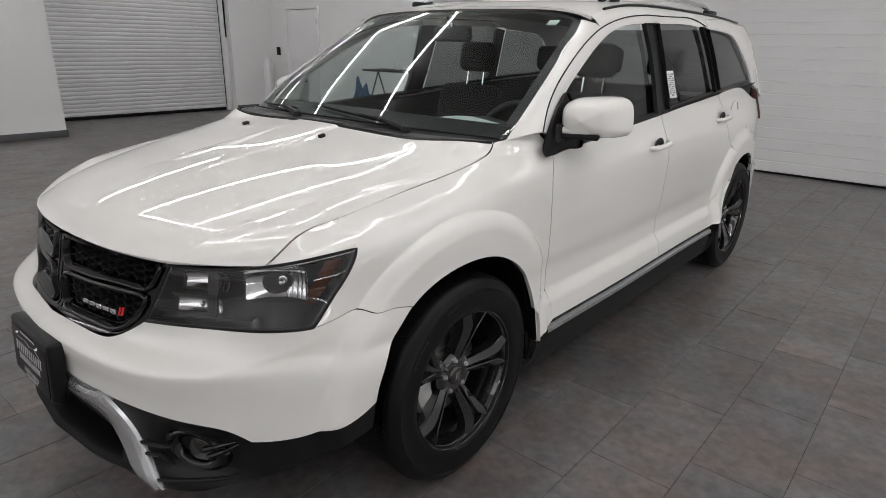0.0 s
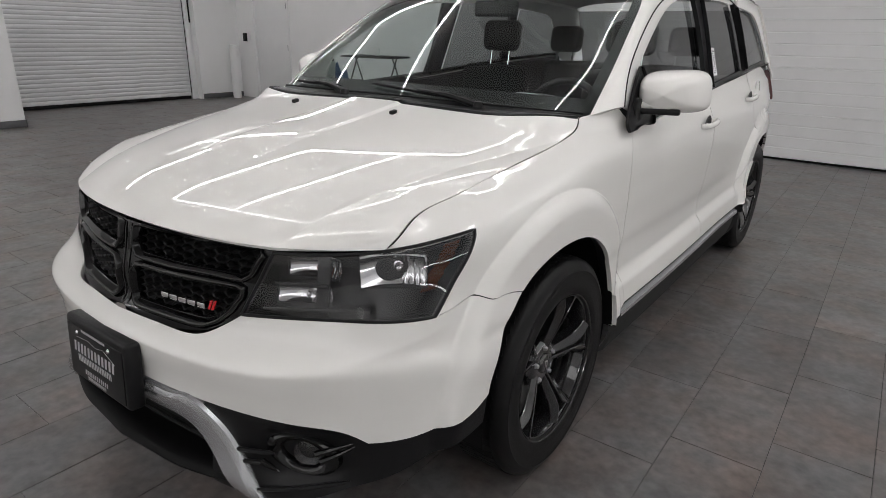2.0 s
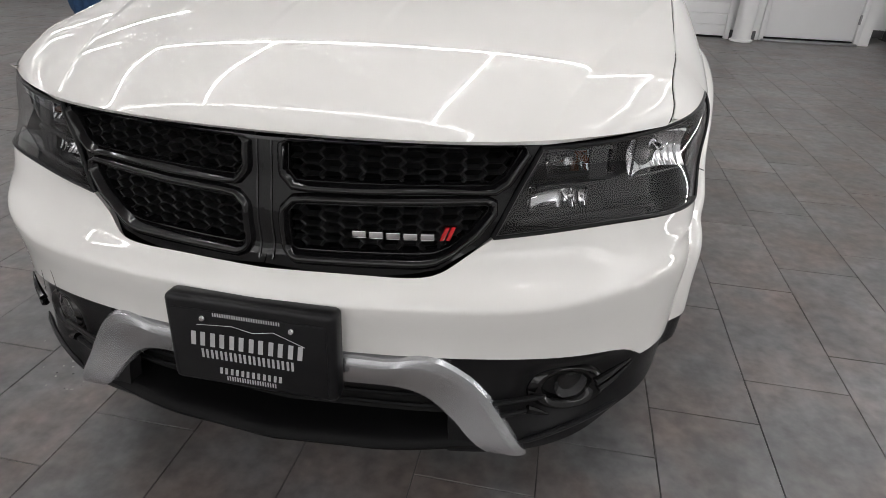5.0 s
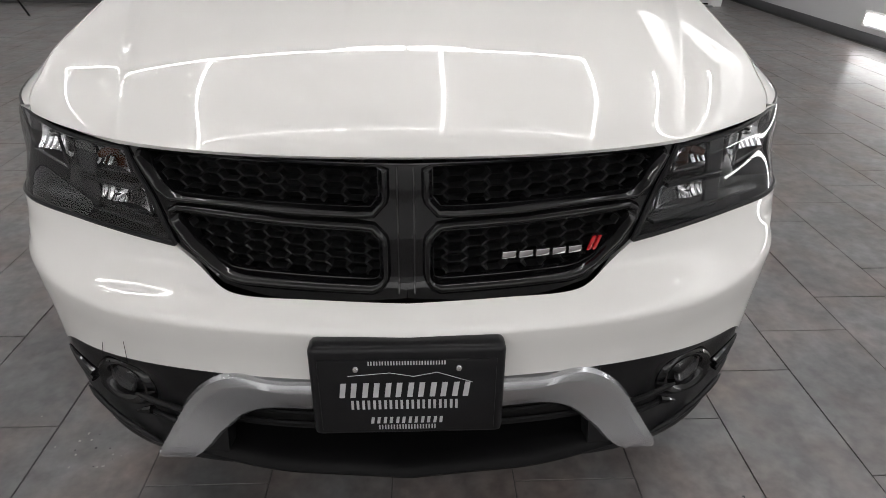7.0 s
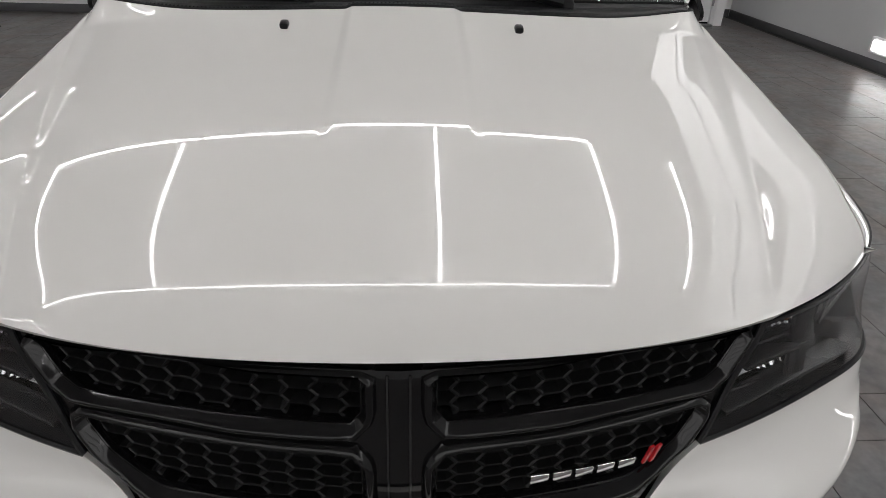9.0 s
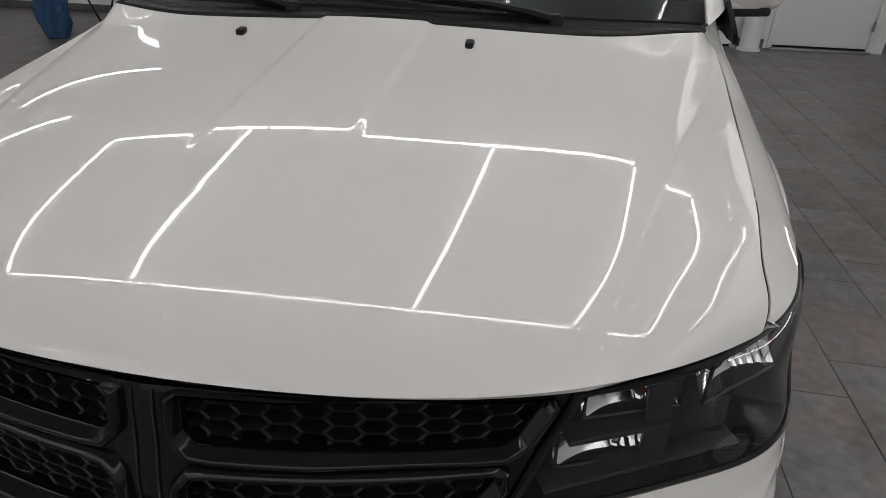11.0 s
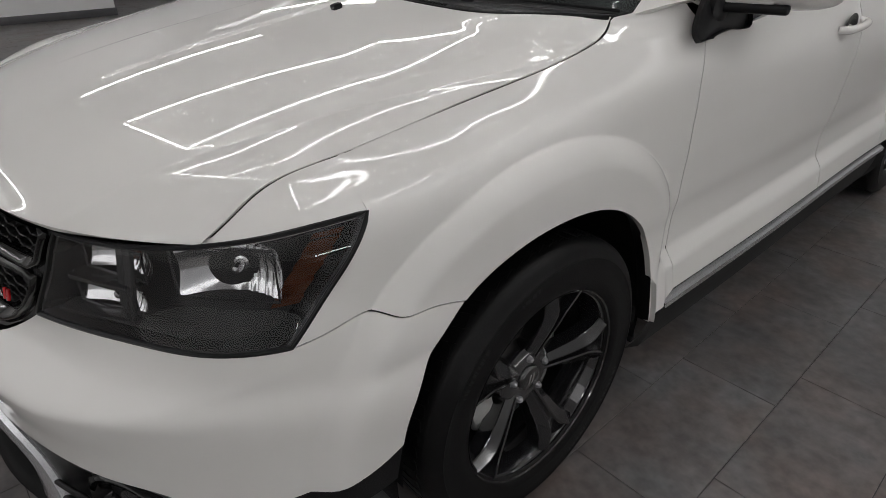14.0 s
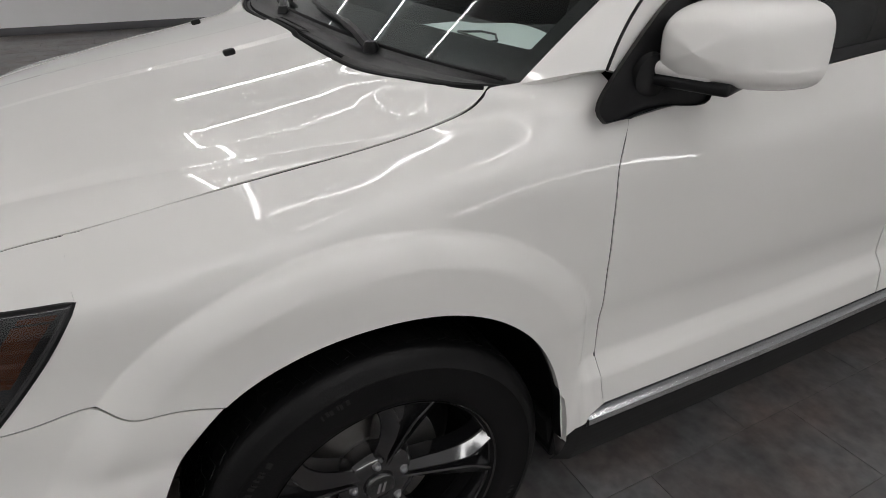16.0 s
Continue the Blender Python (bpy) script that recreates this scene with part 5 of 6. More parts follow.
for cx, cy, cz, w, h, dp, yaw, bulb in ((0.712, -0.606, 0.846, 0.160, 0.088, 0.046, 42, "clear"), (0.535, -0.733, 0.778, 0.140, 0.054, 0.034, 21, "clear"), (0.556, -0.714, 0.846, 0.130, 0.050, 0.032, 23, "amber")):
    m, rim, turn = reflector(cx, cy, cz, w, h, dp, yaw)
    for side, lamp in zip((1, -1), LAMPS):
        part("reflector", m if side > 0 else m.mirrored(), REFLECTOR, lamp, "fluted mirror reflector bowl", sharp=22)
        part("reflector_rim", rim if side > 0 else rim.mirrored(), LAMP_DARK, lamp)
    b = Mesh()
    c = turn @ Vector((0.012, dp * 0.55, 0.0))
    b.lathe([(0.0005, 0.0), (0.006, 0.002), (0.0085, 0.010), (0.0085, 0.024), (0.012, 0.026), (0.012, 0.032)], Matrix.Translation(c) @ pose(0, 0, 0, 0, 0, 90 + yaw) @ pose(-0.016, 0, 0), 16)
    for side, lamp in zip((1, -1), LAMPS):
        part("bulb", b if side > 0 else b.mirrored(), AMBER if bulb == "amber" else REFLECTOR, lamp, "small glass bulb")
# bezel blades between the bowls, amber side marker
blade = Mesh()
for x0, z0, x1, z1 in ((0.475, 0.806, 0.60, 0.812), (0.592, 0.742, 0.585, 0.882), (0.45, 0.742, 0.70, 0.762)):
    a, b = on_nose(x0, z0, -0.014), on_nose(x1, z1, -0.014)
    c = (a + b) / 2
    ln = np.linalg.norm(b - a)
    d = Vector(b - a).normalized()
    turn = d.to_track_quat("X", "Z").to_matrix()
    blade.box(c + np.array([0.006, 0.016, 0]), (ln, 0.034, 0.010), 0.003, turn)
# amber marker: a ribbed strip behind the outer end of the lens
back_sheet, front_sheet = lamp_sheet(0.034, 44, 64), lamp_sheet(0.026, 44, 64)
saw = (np.linspace(0, 8, 64) % 1.0)[None, :, None]
amber = Mesh().grid((back_sheet + (front_sheet - back_sheet) * saw)[37:42, 20:61])
for side, lamp in zip((1, -1), LAMPS):
    part("lamp_bezel", blade if side > 0 else blade.mirrored(), LAMP_DARK, lamp)
    part("side_marker", amber if side > 0 else amber.mirrored(), AMBER, lamp, "ribbed amber side marker")

# ---- plate ----
plate = part("plate_bracket", Mesh().box((0, 0, 0), (0.332, 0.045, 0.188), 0.012, segments=3), PLATE_BLACK, car, "black dealer plate in a thick bracket")
plate.matrix_basis = pose(0, -0.985, 0.528, -4, 0, 0)
plate.parent = car
part("plate_face", Mesh().box((0, -0.0235, -0.004), (0.300, 0.004, 0.150), 0.0015), PLATE_BLACK, plate, "flat black plate face")
for x in (-0.086, 0.086):
    part("screw", Mesh().lathe([(0.0005, -0.006), (0.004, -0.0055), (0.006, -0.003), (0.006, 0.0)], pose(x, -0.0265, 0.056, 0, 0, 90) , 14), CHROME, plate, "small chrome plate screw")


def word(x0, x1, z, height, count, slant, mat=PRINT_SILVER):
    """A word as a row of plain bars, one for each letter."""
    m = Mesh()
    step_w = (x1 - x0) / count
    for i in range(count):
        for off, wide in ((0.04, 0.24), (0.52, 0.24)):
            a = x0 + step_w * (i + off)
            b = a + step_w * wide
            out = [(a, z - height / 2), (b, z - height / 2), (b + slant * height, z + height / 2), (a + slant * height, z + height / 2)]
            m.prism(out, 0.0008, pose(0, -0.0257, 0, 90, 0, 0))
    part("print_bar", m, mat, plate, "silver print shown as plain bars")


word(-0.066, 0.066, 0.066, 0.0075, 14, 0.0)
word(-0.118, 0.112, 0.010, 0.030, 6, 0.12)
word(-0.098, 0.090, -0.0215, 0.019, 10, 0.0)
word(-0.066, 0.064, -0.056, 0.0135, 6, 0.12)
word(-0.052, 0.050, -0.0715, 0.0095, 10, 0.0)
part("print_line", Mesh().tube([(-0.10, -0.0258, 0.040), (-0.03, -0.0258, 0.046), (0.01, -0.0258, 0.038), (0.05, -0.0258, 0.046), (0.11, -0.0258, 0.024)], 0.0006, 5), PRINT_SILVER, plate)

# ---- wheels ----


def wheel(y, side):
    top = new("wheel")
    top.parent = car
    top.matrix_basis = pose(0.785 * side, y, 0.364, 0, 0, 0 if side > 0 else 180)
    R = 0.364
    tyre = Mesh()
    prof = [(0.238, 0.088), (0.250, 0.097), (0.256, 0.099), (0.270, 0.103), (0.276, 0.1025), (0.300, 0.105), (0.322, 0.1035), (0.326, 0.105), (0.332, 0.1025), (0.345, 0.096), (0.356, 0.087), (0.361, 0.078), (R, 0.062), (R, 0.0), (R, -0.062), (0.361, -0.080), (0.345, -0.099), (0.300, -0.109), (0.250, -0.098), (0.238, -0.088)]
    tyre.lathe(prof, None, 96)
    rubber = part("tyre", tyre, RUBBER, top, "black road tyre", sharp=30)
    tread = Mesh()
    for i in range(72):
        a = 2 * math.pi * i / 72
        for x, sk in ((0.05, 0.3), (0.015, -0.2), (-0.02, 0.2), (-0.055, -0.3)):
            tread.box((0, 0, 0), (0.034, 0.024, 0.008), 0.0, None)
            m = Matrix.Rotation(-a, 4, "X") @ Matrix.Translation((x, 0, R - 0.003)) @ Matrix.Rotation(sk, 4, "Z")
            tread.v[-8:] = [tuple(m @ Vector(q)) for q in tread.v[-8:]]
    part("tread", tread, RUBBER, rubber)
    mark = Mesh()
    for a0, count in ((1.9, 11), (2.5, 8), (5.2, 12), (5.9, 6)):
        for i in range(count):
            m = Matrix.Rotation(-a0 - 0.031 * i - 0.006 * math.sin(i * 2.7), 4, "X") @ Matrix.Translation((0.1042, 0, 0.306 + 0.002 * (i % 2)))
            k = len(mark.v)
            mark.box((0, 0, 0), (0.0016, 0.0035 + 0.0015 * (i % 3), 0.011), 0.0, None)
            mark.v[k:] = [tuple(m @ Vector(q)) for q in mark.v[k:]]
    tagged(part("sidewall_mark", mark, LETTER_GREY, rubber, "moulded sidewall marks as plain bars"), kind="stuff")
    rim = Mesh().lathe([(0.244, 0.094), (0.2475, 0.097), (0.246, 0.090), (0.236, 0.082), (0.228, 0.060), (0.222, 0.02), (0.215, -0.06), (0.225, -0.09)], None, 96)
    metal = part("rim", rim, GUNMETAL, top, "gloss black alloy rim", sharp=30)
    hub = Mesh().lathe([(0.0005, 0.052), (0.028, 0.053), (0.032, 0.050), (0.034, 0.044), (0.046, 0.046), (0.072, 0.044), (0.084, 0.034), (0.088, 0.0), (0.080, -0.03)], None, 48)
    part("hub", hub, GUNMETAL, metal)
    slash = Mesh()
    for dy in (-0.007, 0.004):
        slash.prism([(dy - 0.004, -0.012), (dy + 0.002, -0.012), (dy + 0.008, 0.012), (dy + 0.002, 0.012)], 0.0015, pose(0.0525, 0, 0, 90, 0, 90))
    part("cap_mark", slash, CHROME, metal, "two slanted marks on the cap")
    spoke = Mesh()
    for k in range(5):
        a = radians(58 + 72 * k)
        turn = Matrix.Rotation(a, 4, "X")
        # two flat facets beside a sunk channel that opens into a pocket at the rim, under a flared outer end
        rows = []
        for r, w, c, d, o in ((0.045, 0.022, 0.003, 0.004, 0.044), (0.07, 0.025, 0.004, 0.008, 0.052), (0.10, 0.030, 0.005, 0.012, 0.062), (0.13, 0.035, 0.006, 0.014, 0.072), (0.16, 0.040, 0.008, 0.016, 0.081), (0.185, 0.047, 0.011, 0.020, 0.087), (0.202, 0.054, 0.018, 0.026, 0.090), (0.220, 0.064, 0.030, 0.030, 0.0915), (0.236, 0.077, 0.040, 0.030, 0.092), (0.241, 0.080, 0.042, 0.030, 0.091)):
            row = [(o - 0.050, -w * 1.04, r), (o - 0.016, -w, r), (o - 0.013, -w * 0.97, r), (o - 0.0005, -c - 0.006, r), (o, -c - 0.003, r), (o - 0.002, -c, r), (o - d, -c * 0.8, r)]
            rows.append(row + [(x, -y_, z_) for x, y_, z_ in row[::-1]])
        n0 = len(spoke.v)
        spoke.grid(rows, flip=True)
        spoke.v[n0:] = [tuple(turn @ Vector(q)) for q in spoke.v[n0:]]
    part("spokes", spoke, GUNMETAL, metal, "five broad gloss black spokes", sharp=12)
    for k in range(5):
        a = radians(22 + 72 * k)
        c = (0.046, 0.057 * math.cos(a), 0.057 * math.sin(a))
        nut = Mesh().lathe([(0.0005, 0.010), (0.005, 0.009), (0.0075, 0.006), (0.0085, 0.0), (0.011, -0.001), (0.011, -0.006)], Matrix.Translation(c), 6)
        part("lug_nut", nut, STEEL_DULL, metal)
    disc = Mesh().lathe([(0.07, 0.006), (0.085, 0.006), (0.09, -0.004), (0.155, -0.004), (0.157, -0.018), (0.09, -0.018)], None, 64)
    part("brake_disc", disc, BRAKE_STEEL, top, "steel brake disc")
    cal = Mesh().lathe([(0.10, 0.02), (0.12, 0.026), (0.165, 0.024), (0.175, 0.01), (0.175, -0.04), (0.10, -0.04)], None, 14, radians(52), radians(236 if y < 1 else 236))
    part("caliper", cal, CALIPER, top, "cast brake caliper")
    back = Mesh().lathe([(0.02, -0.05), (0.2, -0.05), (0.22, -0.07)], None, 48)
    part("back_plate", back, GAP_DARK, top)


for yw in WHEELS:
    for sd in (1, -1):
        wheel(yw, sd)
    for sd in (1, -1):
        liner = Mesh()
        rows = []
        for a in np.radians(np.linspace(-12, 192, 40)):
            rows.append([(x * sd, *arch_point(yw, a, 1.03)) for x in np.linspace(0.50, 0.862, 6)])
        liner.grid(rows, flip=sd > 0)
        part("arch_liner", liner, BLACK_MATTE, car, "black wheel arch liner")
        lip_m = Mesh()
        rows = []
        for a in np.radians(np.linspace(-4, 183, 50)):
            y, z = arch_point(yw, a, 1.004)
            bx = body(by_y(y, max(z, 0.36)), max(z, 0.36))[0]
            rows.append([(bx - 0.002, y, z), (bx - 0.03, y, z), (bx - 0.05, *arch_point(yw, a, 1.03))])
        lip_m.grid(rows, flip=True)
        part("arch_lip", lip_m if sd > 0 else lip_m.mirrored(), BLACK_SATIN, car)
        flap = Mesh().box((0.785 * sd, yw + 0.418, 0.32), (0.14, 0.02, 0.13), 0.006, Matrix.Rotation(radians(12), 3, "X"))
        part("mud_flap", flap, BLACK_MATTE, car)
# underbody
part("underbody", Mesh().box((0, 1.45, 0.34), (1.05, 4.4, 0.05), 0.02), GAP_DARK, car)
part("firewall", Mesh().box((0, -0.15, 0.62), (1.0, 1.1, 0.55), 0.02), GAP_DARK, car)

# ---- mirrors, handles, rails, wipers ----
shell = Mesh()
rows = []
for a in np.linspace(0, 2 * math.pi, 40, endpoint=False):
    ca, sa = math.cos(a), math.sin(a)
    sx, sz_ = abs(ca) ** 0.5 * math.copysign(1, ca), abs(sa) ** 0.52 * math.copysign(1, sa)
    row = []
    for t in np.linspace(0, 1, 12):
        f = math.sin(t * math.pi / 2) ** 0.3
        skew = 0.005 * (1 + sz_)
        row.append((0.925 + 0.112 * f * sx - 0.006 * sz_ * f, 0.522 + 0.160 * t + 0.065 * (f * sx * 0.5 + 0.5), 1.190 + (0.070 + skew) * f * sz_ + 0.006 * sx * f))
    rows.append(row)
shell.grid(rows, wrap=True, flip=True)
rows = np.array(rows)
for sd, sh in zip((1, -1), (shell, shell.mirrored())):
    mir = part("wing_mirror", sh, PAINT, car, "white wing mirror shell", sharp=60)
    back = Mesh().grid(np.stack([rows[:, -1], rows[:, -1] * 0.15 + rows[:, -1].mean(0) * 0.85 + np.array([0, -0.012, 0]), rows[:, -1].mean(0) * np.ones((40, 1)) + np.array([0, -0.012, 0])], 1), wrap=True, flip=True)
    arm = Mesh()
    arm.box((0.895, 0.612, 1.133), (0.15, 0.10, 0.022), 0.008, Matrix.Rotation(radians(20), 3, "Z"), 3)
    arm.lathe([(0.0005, 0.018), (0.030, 0.017), (0.040, 0.012), (0.043, 0.0)], pose(0.840, 0.552, 1.135), 28)
    lip_m = Mesh().box((0.892, 0.590, 1.153), (0.11, 0.06, 0.026), 0.011, Matrix.Rotation(radians(20), 3, "Z"), 3)
    part("mirror_lip", lip_m if sd > 0 else lip_m.mirrored(), PAINT, mir)
    if sd < 0:
        back, arm = back.mirrored(), arm.mirrored()
    part("mirror_glass", back, CHROME, mir, "mirror glass")
    part("mirror_arm", arm, BLACK_SATIN, mir, "satin black mirror foot")
for key, y, z in (("front_door", 1.435, 1.005), ("rear_door", 2.405, 1.058)):
    for door, sd in zip(doors[key], (1, -1)):
        x = body(by_y(y, z), z)[0]
        tilt = 0.05
        pts = [(x + o, y + dy, z + tilt * dy) for dy, o in ((-0.105, -0.002), (-0.09, 0.018), (-0.05, 0.030), (0, 0.033), (0.05, 0.030), (0.09, 0.018), (0.105, -0.002))]
        h = Mesh().tube(curve(pts, 20), 0.0125, 12)
        cup = Mesh().lathe([(0.0005, -0.002), (0.03, 0.001), (0.042, 0.004)], Matrix.Translation((x + 0.0005, y - 0.01, z + 0.004)) @ Matrix.Diagonal((1, 1.3, 0.8, 1)), 24)
        part("door_handle", h if sd > 0 else h.mirrored(), PAINT, door, "white pull handle")
        part("handle_cup", cup if sd > 0 else cup.mirrored(), BLACK_SATIN, door)
cap = Mesh().lathe([(0.070, 0.0035), (0.074, 0.0025), (0.0745, -0.004)], Matrix.Translation((body(by_y(2.62, 1.09), 1.09)[0], 2.66, 1.07)), 30)
part("fuel_flap", cap, PAINT, car, "round fuel flap outline")
for sd in (1, -1):
    pts = [(0.585 * sd, 1.30, 1.632), (0.590 * sd, 1.36, 1.668), (0.592 * sd, 1.50, 1.690), (0.590 * sd, 2.0, 1.702), (0.58 * sd, 2.5, 1.694), (0.572 * sd, 2.72, 1.676), (0.568 * sd, 2.82, 1.640)]
    rail = part("roof_rail", Mesh().tube(curve(pts, 30), 0.014, 12), SILVER, car, "silver roof rail with black feet")
    for y0, y1 in ((1.27, 1.45), (2.66, 2.84)):
        part("rail_foot", Mesh().box((0.582 * sd, (y0 + y1) / 2, 1.655), (0.034, y1 - y0, 0.034), 0.012), BLACK_SATIN, rail)
# washer jets
for sd in (1, -1):
    jet = Mesh()
    jet.box((0.244 * sd, -0.070, 1.128), (0.018, 0.026, 0.014), 0.005, Matrix.Rotation(radians(10), 3, "X"))
    part("washer_jet", jet, BLACK_SATIN, hood, "small black washer jet")


def screen_point(u, v, lift=0.0):
    i, j = v * 29, (u + 1) / 2 * 40
    i0, j0 = min(int(i), 28), min(int(j), 39)
    fi, fj = i - i0, j - j0
    p = (1 - fi) * ((1 - fj) * WIND[i0, j0] + fj * WIND[i0, j0 + 1]) + fi * ((1 - fj) * WIND[i0 + 1, j0] + fj * WIND[i0 + 1, j0 + 1])
    return p + np.array([0, -0.55, 0.83]) * lift


for tip, heel, pivot in (((-0.17, 0.062), (0.50, 0.004), 0.53), ((-0.86, 0.04), (-0.38, 0.03), -0.30)):
    blade = Mesh()
    pts = [screen_point(u, v, 0.012) for u, v in zip(np.linspace(tip[0], heel[0], 20), np.linspace(tip[1], heel[1], 20))]
    blade.tube(pts, [0.003] + [0.006] * 18 + [0.003], 8)
    wiper = part("wiper", blade, BLACK_SATIN, car, "black wiper blade resting on the screen")
    foot = screen_point(pivot, 0.0, 0.004) + np.array([0, -0.022, 0.0])
    mid = screen_point((tip[0] + heel[0]) / 2, (tip[1] + heel[1]) / 2, 0.018)
    arm = Mesh().tube(curve([foot, foot + (mid - foot) * 0.35 + np.array([0, 0, 0.008]), mid], 14), [0.013] * 4 + [0.011] * 5 + [0.007] * 5, 8)
    part("wiper_arm", arm, BLACK_SATIN, wiper)
    part("wiper_spindle", Mesh().lathe([(0.0005, 0.016), (0.012, 0.014), (0.017, 0.004), (0.018, -0.01)], Matrix.Translation(foot) @ pose(0, 0, 0, 0, -90, 0), 16), BLACK_SATIN, wiper)
# fine cowl louvres
tooth = None
for i in range(112):
    x = -0.66 + i * 0.0095
    at = [np.array([x, np.interp(x, e[:, 0], e[:, 1]), np.interp(x, e[:, 0], e[:, 2])]) for e in (ce, cb)]
    p0_ = at[0] + (at[1] - at[0]) * 0.28 + np.array([0, 0, 0.001])
    if tooth is None:
        tooth = part("cowl_louvre", Mesh().box((0, 0, 0), (0.0042, 0.024, 0.010), 0.001, Matrix.Rotation(radians(8), 3, "X")), BLACK_MATTE, car)
        tooth.location = p0_
    else:
        ob = new("cowl_louvre", tooth.data)
        ob.parent = car
        ob.location = p0_
# stickers on the glass
sx = cabin_x(1.729, 1.271) - 0.003
sticker = part("window_sticker", Mesh().box((0, 0, 0), (0.0012, 0.088, 0.136)), PRINT_WHITE, car, "white label with printed bars on the glass")
sticker.matrix_basis = pose(sx, 1.729, 1.271, 0, -16.2, 0)
bars = Mesh()
for i in range(11):
    for j in range(4):
        if (i * 7 + j * 5) % 3:
            bars.box((0.0012, -0.028 + 0.018 * j, -0.054 + 0.0105 * i), (0.0008, 0.013, 0.0055))
part("label_bars", bars, PRINT_BLACK, sticker)
for u in (-0.80, 0.84):
    c = screen_point(u, 0.90, -0.006)
    t = part("screen_label", Mesh().box(c, (0.05, 0.034, 0.0012), 0.0004, Matrix.Rotation(radians(33), 3, "X")), PAPER, screen, "small pale label behind the glass")

# ---- cabin ----
dash = Mesh()
rows = []
for x in np.linspace(-0.70, 0.70, 30):
    y_f = 0.30 + 0.10 * (x / 0.7) ** 2
    hump = 0.035 * math.exp(-(((x - 0.36) / 0.17) ** 2))
    rows.append([(x, y_f, 1.108), (x, y_f + 0.10, 1.118), (x, 0.62, 1.118 + hump), (x, 0.74, 1.112 + hump), (x, 0.79, 1.075 + hump), (x, 0.80, 0.95), (x, 0.74, 0.70)])
part("dashboard", Mesh().grid(rows, flip=True), CABIN_DARK, car, "charcoal moulded dashboard")
leaf = Mesh()
rows = [[(x, y + 0.05 * x, 1.128 + 0.035 * math.exp(-(((x - 0.36) / 0.17) ** 2)) * step(0.36, 0.60, y) + 0.004 * math.sin(9 * x + 3 * y)) for y in np.linspace(0.40, 0.585, 10)] for x in np.linspace(0.09, 0.53, 14)]
leaf.grid(rows, flip=True)
paper = part("dash_papers", leaf, PAPER, car, "pale papers lying on the dashboard")
mark = [(0.30, 0.46), (0.32, 0.475), (0.345, 0.50), (0.40, 0.505), (0.435, 0.485), (0.455, 0.475), (0.455, 0.455), (0.30, 0.46)]
part("paper_mark", Mesh().tube([(x, y, 1.142 + 0.10 * max(0, y - 0.45)) for x, y in mark], 0.0028, 6), PRINT_BLACK, paper)
col = Matrix.Translation((0.36, 0.93, 1.02)) @ pose(0, 0, 0, 65, 0, 0)
sw = Mesh()
sw.tube([col @ Vector((0.185 * math.cos(a), 0.185 * math.sin(a), 0)) for a in np.linspace(0, 2 * math.pi, 41)], 0.016, 10)
sw.lathe([(0.0005, -0.03), (0.05, -0.025), (0.065, 0.0), (0.05, 0.02)], col @ pose(0, 0, 0, 0, 90, 0), 20)
for a in (0.1, math.pi - 0.1, -math.pi / 2):
    sw.tube([col @ Vector((0.05 * math.cos(a), 0.05 * math.sin(a), 0)), col @ Vector((0.18 * math.cos(a), 0.18 * math.sin(a), 0))], 0.014, 8)
part("steering_wheel", sw, CABIN_DARK, car, "dark leather steering wheel")


def seat(x, y, w, high):
    s = Mesh()
    s.box((0, 0, 0.60), (w, 0.52, 0.18), 0.06, segments=4)
    s.box((0, 0.30, 0.92), (w * 0.88, 0.15, 0.60), 0.06, Matrix.Rotation(radians(-14), 3, "X"), 4)
    ob = part("seat", s, SEAT_CLOTH, car, "black leather seat")
    ob.location = (x, y, 0)
    n = 1 if w < 0.7 else 3
    for i in range(n):
        hx = 0 if n == 1 else (i - 1) * 0.42
        part("headrest", Mesh().box((hx, 0.41, high), (0.235, 0.10, 0.175), 0.045, Matrix.Rotation(radians(-8), 3, "X"), 4), SEAT_CLOTH, ob)
        for k in (-0.06, 0.06):
            part("headrest_post", Mesh().tube([(hx + k, 0.38, high - 0.20), (hx + k, 0.405, high - 0.06)], 0.006, 8), CHROME, ob)


seat(0.40, 1.24, 0.50, 1.375)
seat(-0.40, 1.24, 0.50, 1.375)
seat(0.0, 2.15, 1.25, 1.36)
part("rear_view_mirror", Mesh().box((0.0, 0.93, 1.49), (0.23, 0.03, 0.07), 0.014, None, 3), CABIN_DARK, car, "black rear-view mirror")
part("mirror_stalk", Mesh().tube([(0, 0.93, 1.52), (0, 0.90, 1.57)], 0.012, 8), CABIN_DARK, car)
roof_in = ROOF_P[2:-2, 3:-3] - np.array([0, 0, 0.035])
part("headliner", Mesh().grid(roof_in), HEADLINER, car, "pale grey headliner")
part("cabin_floor", Mesh().box((0, 1.9, 0.42), (1.45, 2.9, 0.06), 0.01), CABIN_DARK, car)
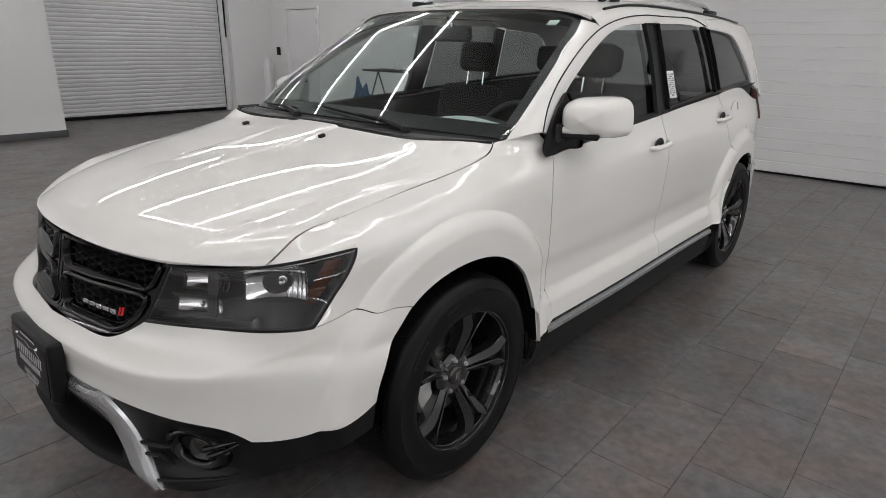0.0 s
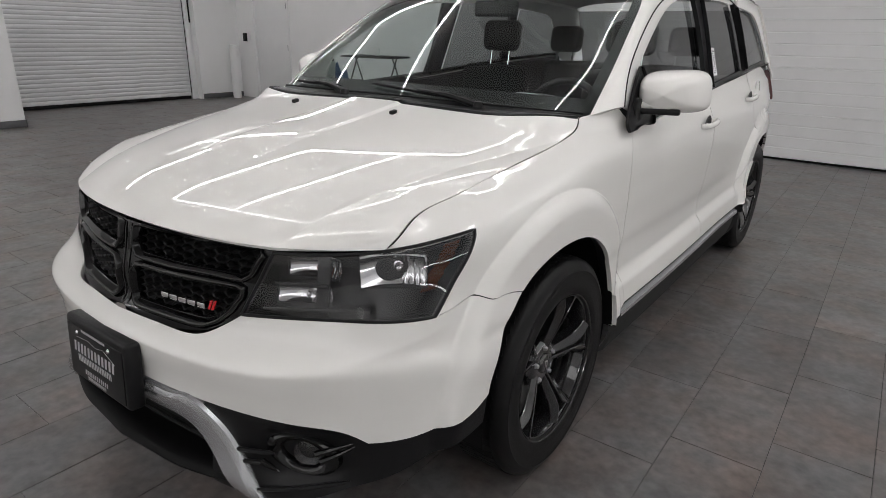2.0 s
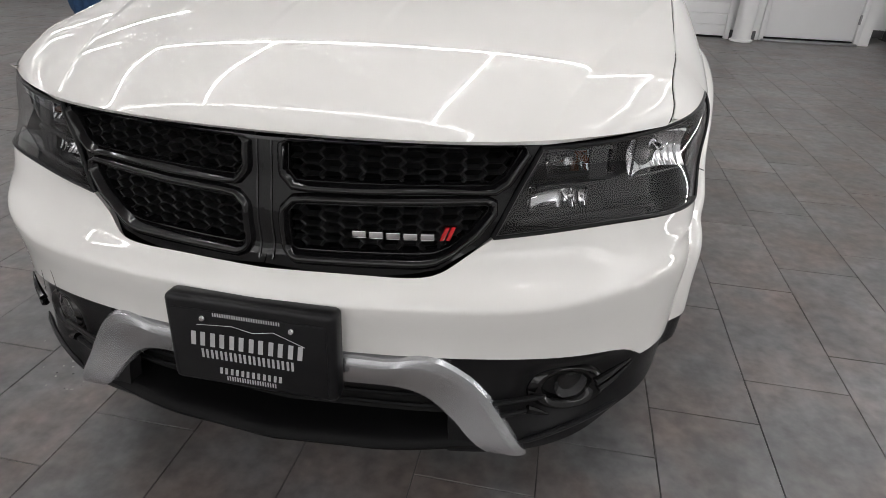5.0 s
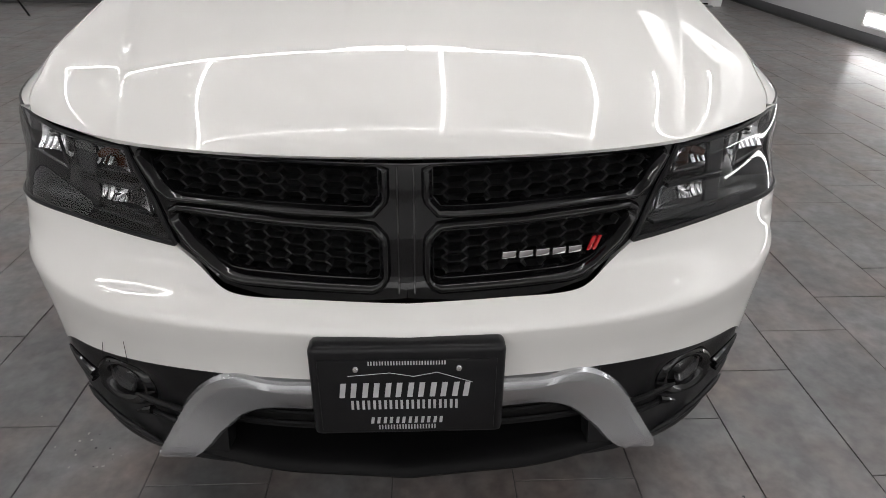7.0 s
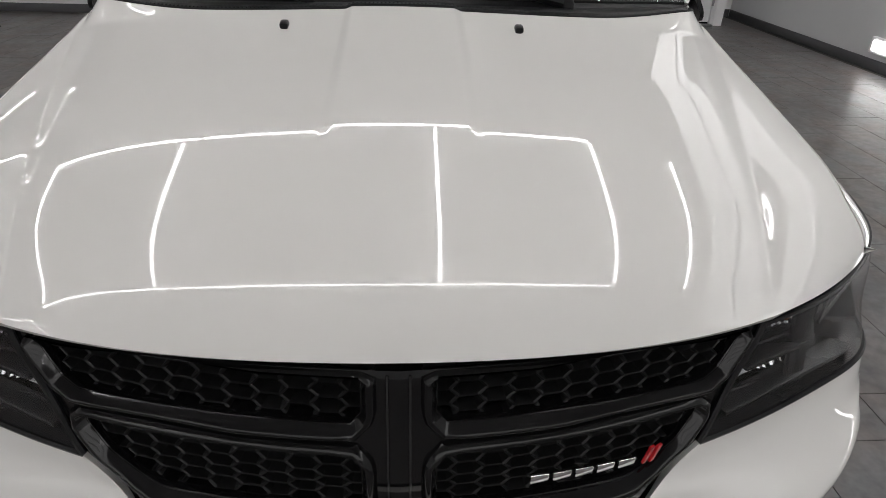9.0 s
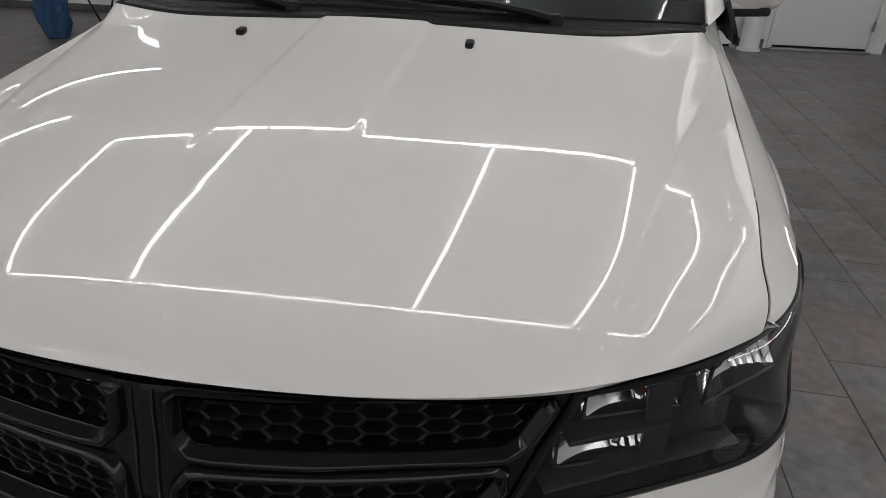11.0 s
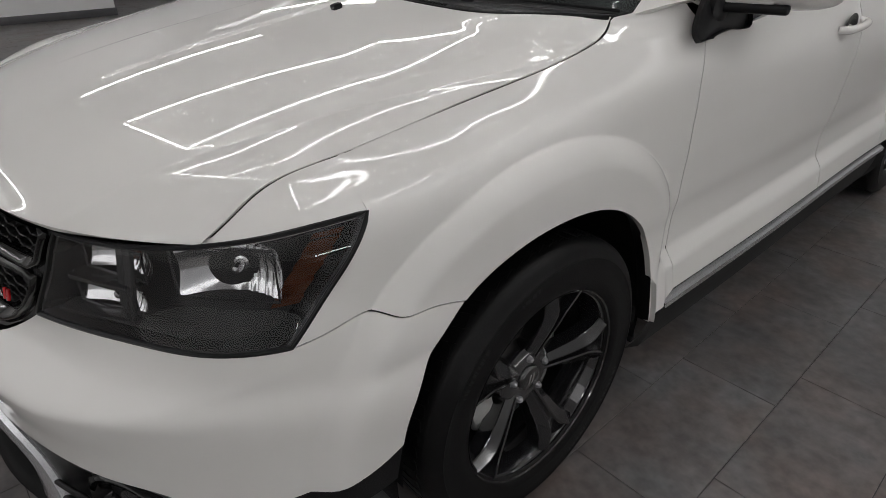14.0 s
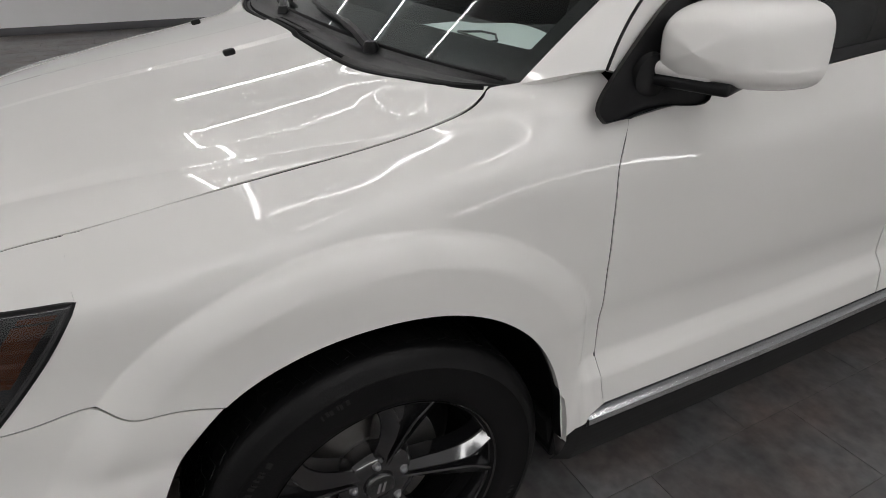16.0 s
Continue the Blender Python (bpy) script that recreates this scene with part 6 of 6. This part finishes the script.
for sd in (1, -1):
    rows = [[((cabin_x(y, 1.05) - o) * sd, y, z) for o, z in ((0.05, 0.45), (0.05, 0.9), (0.045, belt_z(y) - 0.03), (0.02, belt_z(y) - 0.002))] for y in np.linspace(0.6, 3.2, 12)]
    part("door_lining", Mesh().grid(rows, flip=sd > 0), CABIN_DARK, car)
part("rear_trim", Mesh().box((0, 3.3, 0.78), (1.3, 0.1, 0.66), 0.02), CABIN_DARK, car)

# ---- floor tiles: 0.305 m columns in a third-offset running bond ----
floor = tagged(new("floor"), "dark slate-look rectangular floor tiles with thin grout", "floor", kind="structure")
COLW, PITCH, JOINT = 0.3055, 0.591, 0.0028


def tile_mesh():
    b = bmesh.new()
    bmesh.ops.create_cube(b, size=1.0, matrix=Matrix.Diagonal((COLW - JOINT, PITCH - JOINT, 0.008, 1)))
    bmesh.ops.translate(b, verts=b.verts[:], vec=(0, 0, -0.004))
    top = [e for e in b.edges if e.verts[0].co.z > -0.001 and e.verts[1].co.z > -0.001]
    bmesh.ops.bevel(b, geom=top, offset=0.0009, segments=1, affect="EDGES")
    return b


TILE_ME = Mesh().bm(tile_mesh()).data("tile", TILE, 20)
rest_v, rest_f = [], []
proto_v = [tuple(v.co) for v in TILE_ME.vertices]
proto_f = [tuple(f.vertices) for f in TILE_ME.polygons]
for i in range(-38, 12):
    x = 0.8645 + COLW * (i + 0.5)
    if x < X0 - 0.3 or x > X1 + 0.2:
        continue
    base = 0.205 + 0.1935 * i
    for j in range(-26, 30):
        y = (base % PITCH) + PITCH * j + PITCH / 2
        if y < Y0 - 0.2 or y > 7.8:
            continue
        dz = 0.0004 * math.sin(i * 12.9 + j * 78.2)
        if -1.9 < x < 2.35 and -1.7 < y < 2.35:
            ob = new("tile", TILE_ME)
            ob.parent, ob.location = floor, (x, y, dz)
        else:
            k = len(rest_v)
            rest_v += [(vx + x, vy + y, vz + dz) for vx, vy, vz in proto_v]
            rest_f += [tuple(k + q for q in f) for f in proto_f]
me = bpy.data.meshes.new("far_tiles")
me.from_pydata(rest_v, [], rest_f)
me.materials.append(TILE)
far = new("far_tiles", me)
far.parent = floor
far["kind"] = "stuff"
